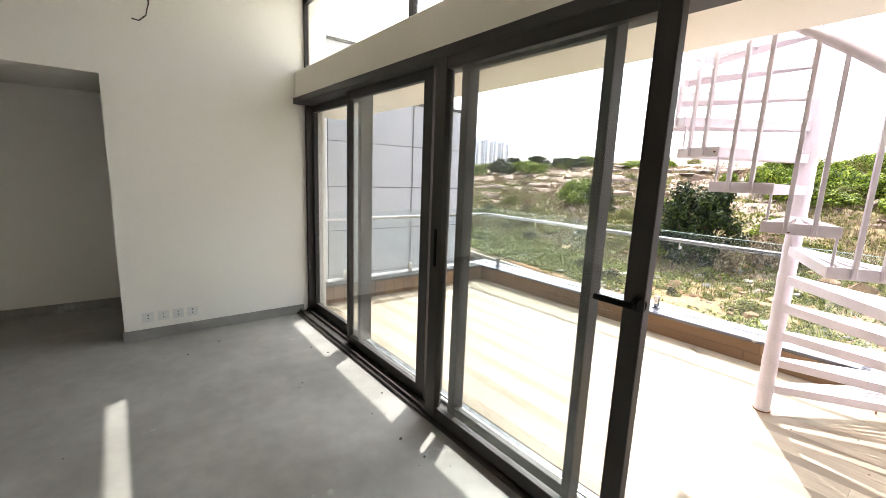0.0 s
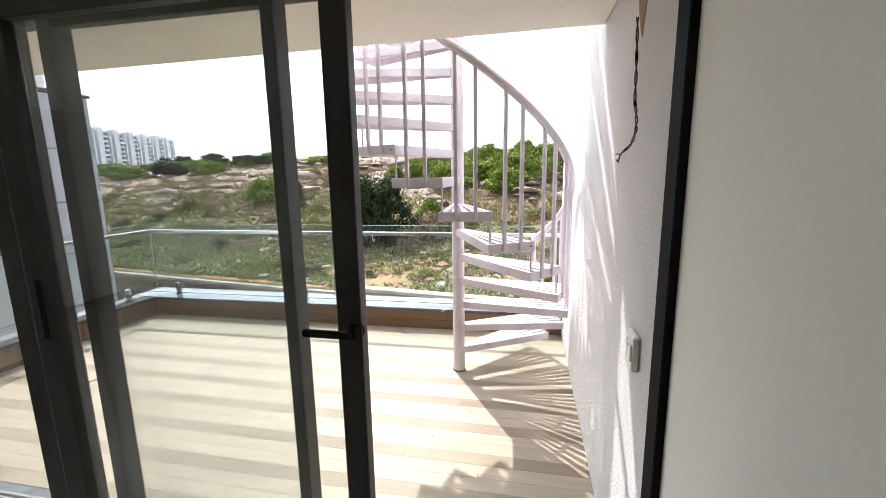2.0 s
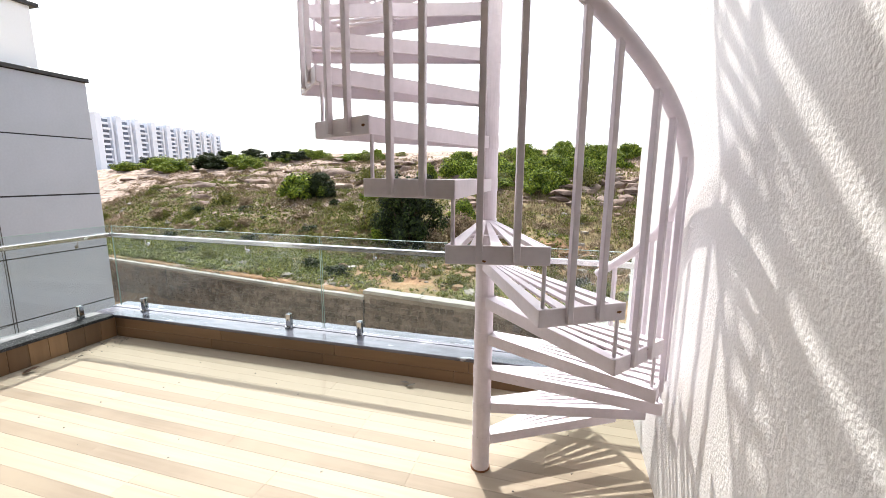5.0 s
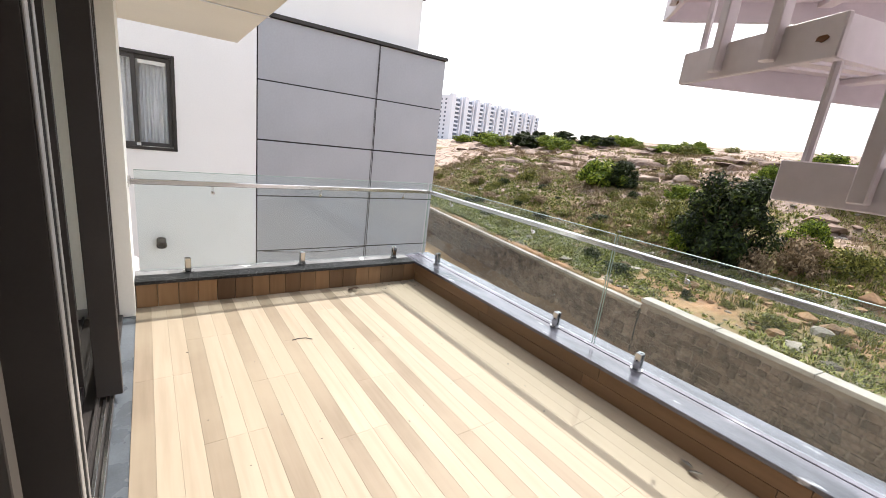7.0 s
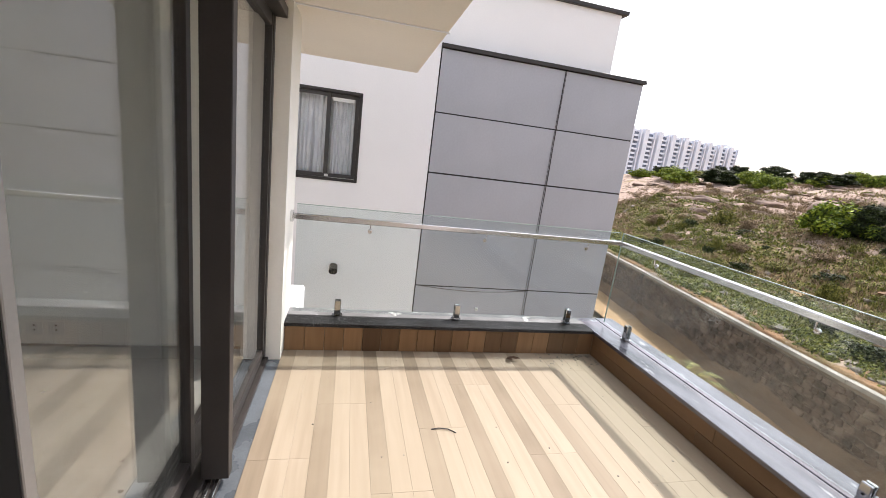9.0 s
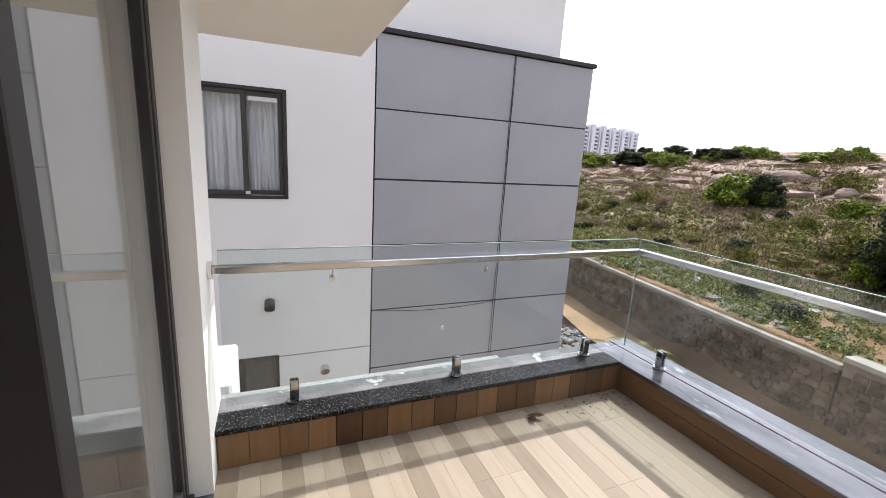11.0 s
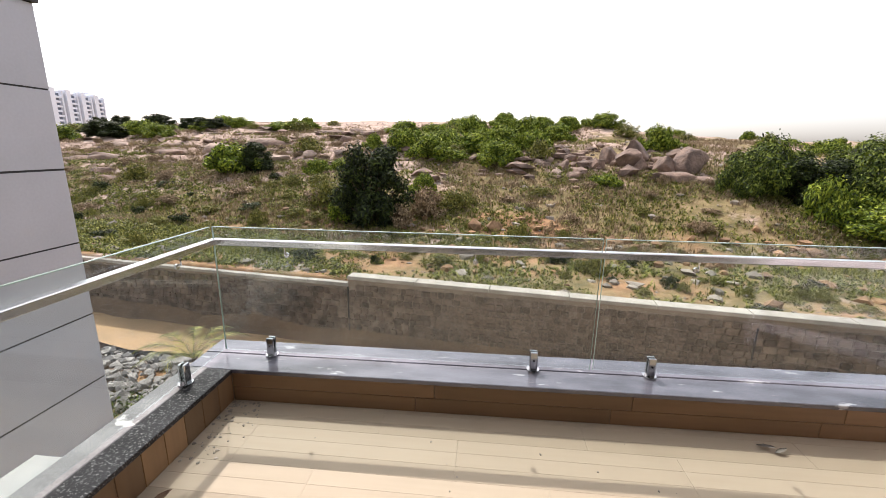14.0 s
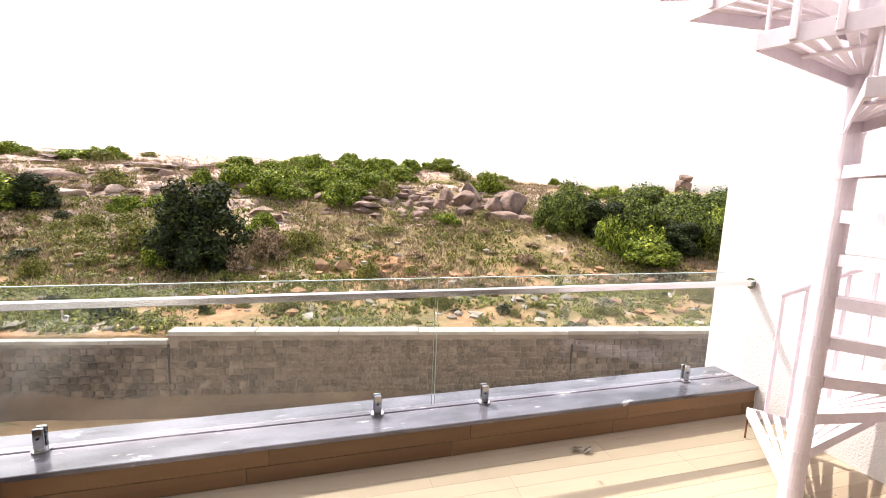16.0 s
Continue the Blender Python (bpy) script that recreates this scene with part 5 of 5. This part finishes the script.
for i in range(9):
    xx = i * BAY
    piece("pier", pier_me, ab, (xx, 0, 0))
    piece("recess", back_me, ab, (xx + 4.6, 0, 0))
    piece("fin", fin_me, ab, (xx + BAY - 3.0, 0, 0))
    for j in range(13):
        piece("balcony", slab_me, ab, (xx + 4.6 + (1.2 if (i + j) % 2 else 0), 0, 2.4 + j * 3.1))
        piece("opening", dark_me, ab, (xx + 5.4, 0, 2.4 + j * 3.1))
for j in range(13):
    for i in range(3):
        piece("window", win_me, ab, (0, 3.5 + i * 4.4, 2.4 + j * 3.1), -math.pi / 2)

# ---- small fittings and litter ----
sk = thing("switch_plate", "white plastic outdoor socket box on the stucco wall", "socket", (0.93, 1.085, 1.075))
part("plate", box(B(), -0.024, 0, -0.05, 0.055, -0.062, 0.062, 0.006), M["plastic"], sk)
part("rocker", box(B(), -0.029, -0.024, -0.038, -0.008, -0.03, 0.03, 0.003), M["plastic"], sk)
for dy, dz in ((0.03, 0.03), (0.018, 0.012), (0.042, 0.012)):
    part("socket_hole", rod(B(), (-0.0255, dy, dz), (-0.024, dy, dz), 0.004, 8), M["rubber"], sk)
wp = []
for (y0, z0), (y1, z1) in zip(((1.285, 2.20), (1.27, 2.10), (1.255, 2.0), (1.25, 1.91), (1.21, 1.86), (1.205, 1.81), (1.26, 1.77), (1.38, 1.752)), ((1.27, 2.10), (1.255, 2.0), (1.25, 1.91), (1.21, 1.86), (1.205, 1.81), (1.26, 1.77), (1.38, 1.752), (1.47, 1.735))):
    for q in (0, 0.25, 0.5, 0.75):
        wp.append((0.912, y0 + (y1 - y0) * q, z0 + (z1 - z0) * q))
wp = [tuple((a_ + 2 * b_ + c_) / 4 for a_, b_, c_ in zip(wp[max(0, i - 1)], wp[i], wp[min(len(wp) - 1, i + 1)])) for i in range(len(wp))]
cb = thing("dangling_cable", "twisted dark cable hanging from the stucco wall", "cable", (0, 0, 0))
for ph in (0.0, math.pi):
    part("wire", tube(B(), [(x + 0.0035 * math.cos(i * 1.1 + ph), y + 0.0035 * math.sin(i * 1.1 + ph), z + 0.002 * math.sin(i * 1.1 + ph)) for i, (x, y, z) in enumerate(wp)], 0.0026, 6), M["cable"], cb)
for k_ in (5, 12, 26):
    part("knot", rod(B(), wp[k_], wp[k_ + 1], 0.0055, 8), M["rubber"], cb)
for dy, dz in ((0.045, 0.006), (0.03, -0.028)):
    part("end", tube(B(), [wp[-1], (0.91, wp[-1][1] + dy * 0.6, wp[-1][2] + dz), (0.905, wp[-1][1] + dy, wp[-1][2] + dz * 0.6)], 0.0028, 6), M["cable"], cb)
pt = B()
ring = [(0.045 * (1 + 0.5 * noise.noise((k, 1.5, 0.3))) * math.cos(k * 0.4), 0.11 * (1 + 0.5 * noise.noise((k * 0.7, 3, 4))) * math.sin(k * 0.4)) for k in range(16)]
top_ = [pt.verts.new((-0.003, y, z)) for y, z in ring]
bot_ = [pt.verts.new((0.0, y * 1.1, z * 1.1)) for y, z in ring]
pt.faces.new(top_)
for k in range(16):
    pt.faces.new((top_[k], top_[(k + 1) % 16], bot_[(k + 1) % 16], bot_[k]))
solo("wall_patch", pt, M["dirt"], "rough brown mortar patch round the cable hole", "patch", (0.93, 1.29, 2.26))
iw = thing("hanging_wire", "short dark wire hanging out of the wall", "cable", (XL + 0.03, -0.36, 2.85))
part("wire", tube(B(), [(-0.03, 0.0, 0.42), (0.0, 0.012, 0.3), (0.01, 0.015, 0.1), (0.01, -0.01, 0.0), (0.01, -0.06, -0.05), (0.01, -0.11, -0.045)], 0.006, 6), M["cable"], iw)
bx_ = thing("wall_sockets", "row of pale electrical boxes set flush in the wall", "socket", (XL, -0.36, 0.21))
for i in range(4):
    q = part("box", box(B(), 0, 0.004, -0.22 + i * 0.12, -0.13 + i * 0.12, -0.045, 0.045, 0.001), M["plastic"], bx_)
    for dz in (0.02, -0.012):
        part("hole", rod(B(), (0.004, -0.175 + i * 0.12, dz), (0.0055, -0.175 + i * 0.12, dz), 0.006, 8), M["rubber"], q)


def curl(seed, ln, wd):
    """A dry curled leaf."""
    r = random.Random(seed)
    bm = B()
    rows_ = []
    for i in range(9):
        q = i / 8
        w_ = wd * math.sin(math.pi * (0.06 + 0.9 * q))
        rows_.append([bm.verts.new((ln * (q - 0.5), s * w_, 0.008 + abs(s) * w_ * 0.5 + 0.02 * q * q + r.uniform(0, 0.006))) for s in (-1, -0.4, 0.4, 1)])
    for a, c in zip(rows_, rows_[1:]):
        for j in range(3):
            bm.faces.new((a[j], a[j + 1], c[j + 1], c[j]))
    bmesh.ops.solidify(bm, geom=bm.faces[:], thickness=0.003)
    return bm


for i, (x, y, a, ln, wd) in enumerate(((-3.87, 3.05, 60, 0.11, 0.022), (-3.85, 3.01, 20, 0.07, 0.02), (-0.77, 3.77, -25, 0.09, 0.016), (-0.71, 3.74, 15, 0.07, 0.014))):
    o_ = solo("dry_leaf", curl(i, ln, wd), M["deadleaf"] if i < 2 else M["concrete"], "curled dry leaf lying on the terrace tiles", "leaf", (x, y, 0.001), True, "fallen leaves")
    o_.rotation_euler = (0, 0, radians(a))
solo("twig", tube(B(), [(-0.075, 0, 0.004), (-0.03, 0.012, 0.008), (0.025, 0.012, 0.007), (0.075, -0.012, 0.004)], 0.0035, 6), M["cable"], "thin dark twig lying on the terrace tiles", "twig", (-3.0, 2.263, 0)).rotation_euler = (0, 0, radians(80))
sp_ = [(-3.985 + 0.25 * r9.random() ** 2, 3.84 - 0.55 * r9.random() ** 2, 0.0, 0.003 + 0.011 * r9.random() ** 2, 0.4) for _ in range(150)]
sp_ += [(r9.uniform(-3.9, 0.8), r9.uniform(1.4, 3.8), 0.0, 0.003 + 0.006 * r9.random(), 0.5) for _ in range(60)]
pebble_field("terrace_grit", "small crumbs of mortar and grit on the tiles", M["rubble"], sp_, 8)
pebble_field("floor_grit", "crumbs of mortar near the door track", M["cable"], [(r9.uniform(-3.7, 0.5), r9.uniform(0.5, 0.85) if i % 3 else r9.uniform(-1.5, 0.6), 0.0, 0.004 + 0.012 * r9.random() ** 2, 0.4) for i in range(26)], 12)

# ---- tiles of the terrace and stones of the wall ----
deck = bpy.data.objects["deck_slab"]
PW = 0.1017
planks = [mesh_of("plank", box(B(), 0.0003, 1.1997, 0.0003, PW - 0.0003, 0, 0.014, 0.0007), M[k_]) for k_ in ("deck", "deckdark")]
rd = random.Random(5)
halves = {}
for j in range(28):
    y0 = 1.20 + j * PW
    tone = 1 if j % 3 == 0 else 0
    x = -4.02 - (j // 3 * 0.47) % 1.2
    while x < 0.93:
        a, c = max(x, -4.02), min(x + 1.2, 0.93)
        wid = min(PW, 3.985 - y0)
        if c - a > 0.02 and wid > 0.02:
            if c - a > 1.19 and wid > PW - 0.001:
                me = planks[tone]
            else:
                key = (round(c - a, 3), round(wid, 3), tone)
                if key not in halves:
                    halves[key] = mesh_of("plank", box(B(), 0.0003, c - a - 0.0003, 0.0003, wid - 0.0003, 0, 0.014, 0.0007), M["deckdark" if tone else "deck"])
                me = halves[key]
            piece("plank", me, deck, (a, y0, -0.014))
        x += 1.2
pw_ = bpy.data.objects["parapet_west"]
tile = mesh_of("tile", box(B(), 0, 0.022, 0.0015, 0.146, 0.0, 0.203, 0.002), M["skirt"])
for i in range(18):
    piece("tile", tile, pw_, (-4.02, 1.205 + i * 0.1475, 0.001))
pn_ = bpy.data.objects["parapet_north"]
long_ = mesh_of("plank", box(B(), 0.0015, 1.1985, -0.022, 0, 0.0015, 0.1005, 0.002), M["skirtlong"])
end_ = mesh_of("plank", box(B(), 0.0015, 0.125, -0.022, 0, 0.0015, 0.1005, 0.002), M["skirtlong"])
for j in range(2):
    for i in range(4):
        piece("plank", long_, pn_, (-3.998 + i * 1.2 + (0.12 if j else 0), 3.875, 0.001 + j * 0.102))
    piece("plank", end_, pn_, (0.803 if j == 0 else -3.998, 3.875, 0.001 + j * 0.102))
# wall stones: the stretch opposite the terrace piece by piece, the rest joined
rq = random.Random(17)
stones = []
for v_ in range(5):
    bm = box(B(), -0.5, 0.5, -0.5, 0.5, -0.5, 0.5)
    bmesh.ops.bevel(bm, geom=bm.edges[:], offset=0.13, segments=1, affect="EDGES")
    for q in bm.verts:
        q.co += Vector((rq.uniform(-0.05, 0.05), rq.uniform(-0.12, 0.12), rq.uniform(-0.06, 0.06)))
    stones.append(mesh_of("stone", bm, M["stone"]))
rest_v, rest_f, single = [], [], 0
ROT = Matrix.Rotation(TH, 4, "Z")
tmpl = [([v_.co.copy() for v_ in me.vertices], [tuple(p.vertices) for p in me.polygons]) for me in stones]
for row in range(11):
    z = 0.12 + row * 0.228
    u = -46.0 + rq.uniform(0, 0.3)
    while u < 38:
        ln = rq.uniform(0.20, 0.40)
        top = 2.50 if u < US else 2.79
        if z + 0.12 < top + 0.02:
            m = ROT @ Matrix.LocRotScale((u + ln / 2, 0.02, z + 0.11 + rq.uniform(-0.015, 0.015)), Euler((rq.uniform(-0.1, 0.1), rq.uniform(-0.09, 0.09), rq.uniform(-0.08, 0.08))), (ln - 0.02, 0.12 + rq.uniform(0, 0.05), 0.212))
            k = rq.randrange(5)
            if -4.0 < u < 6.0 and single < 300:
                ob = new("stone", stones[k])
                ob.parent, ob.matrix_basis = rw, m
                single += 1
            else:
                o0 = len(rest_v)
                rest_v += [(m @ c)[:] for c in tmpl[k][0]]
                rest_f += [tuple(o0 + i for i in f__) for f__ in tmpl[k][1]]
        u += ln
ro = new("stonework", raw_mesh("stonework", rest_v, rest_f, M["stonefar"]))
ro.parent = rw
tagged(ro, "further rough grey wall stones", kind="stuff")
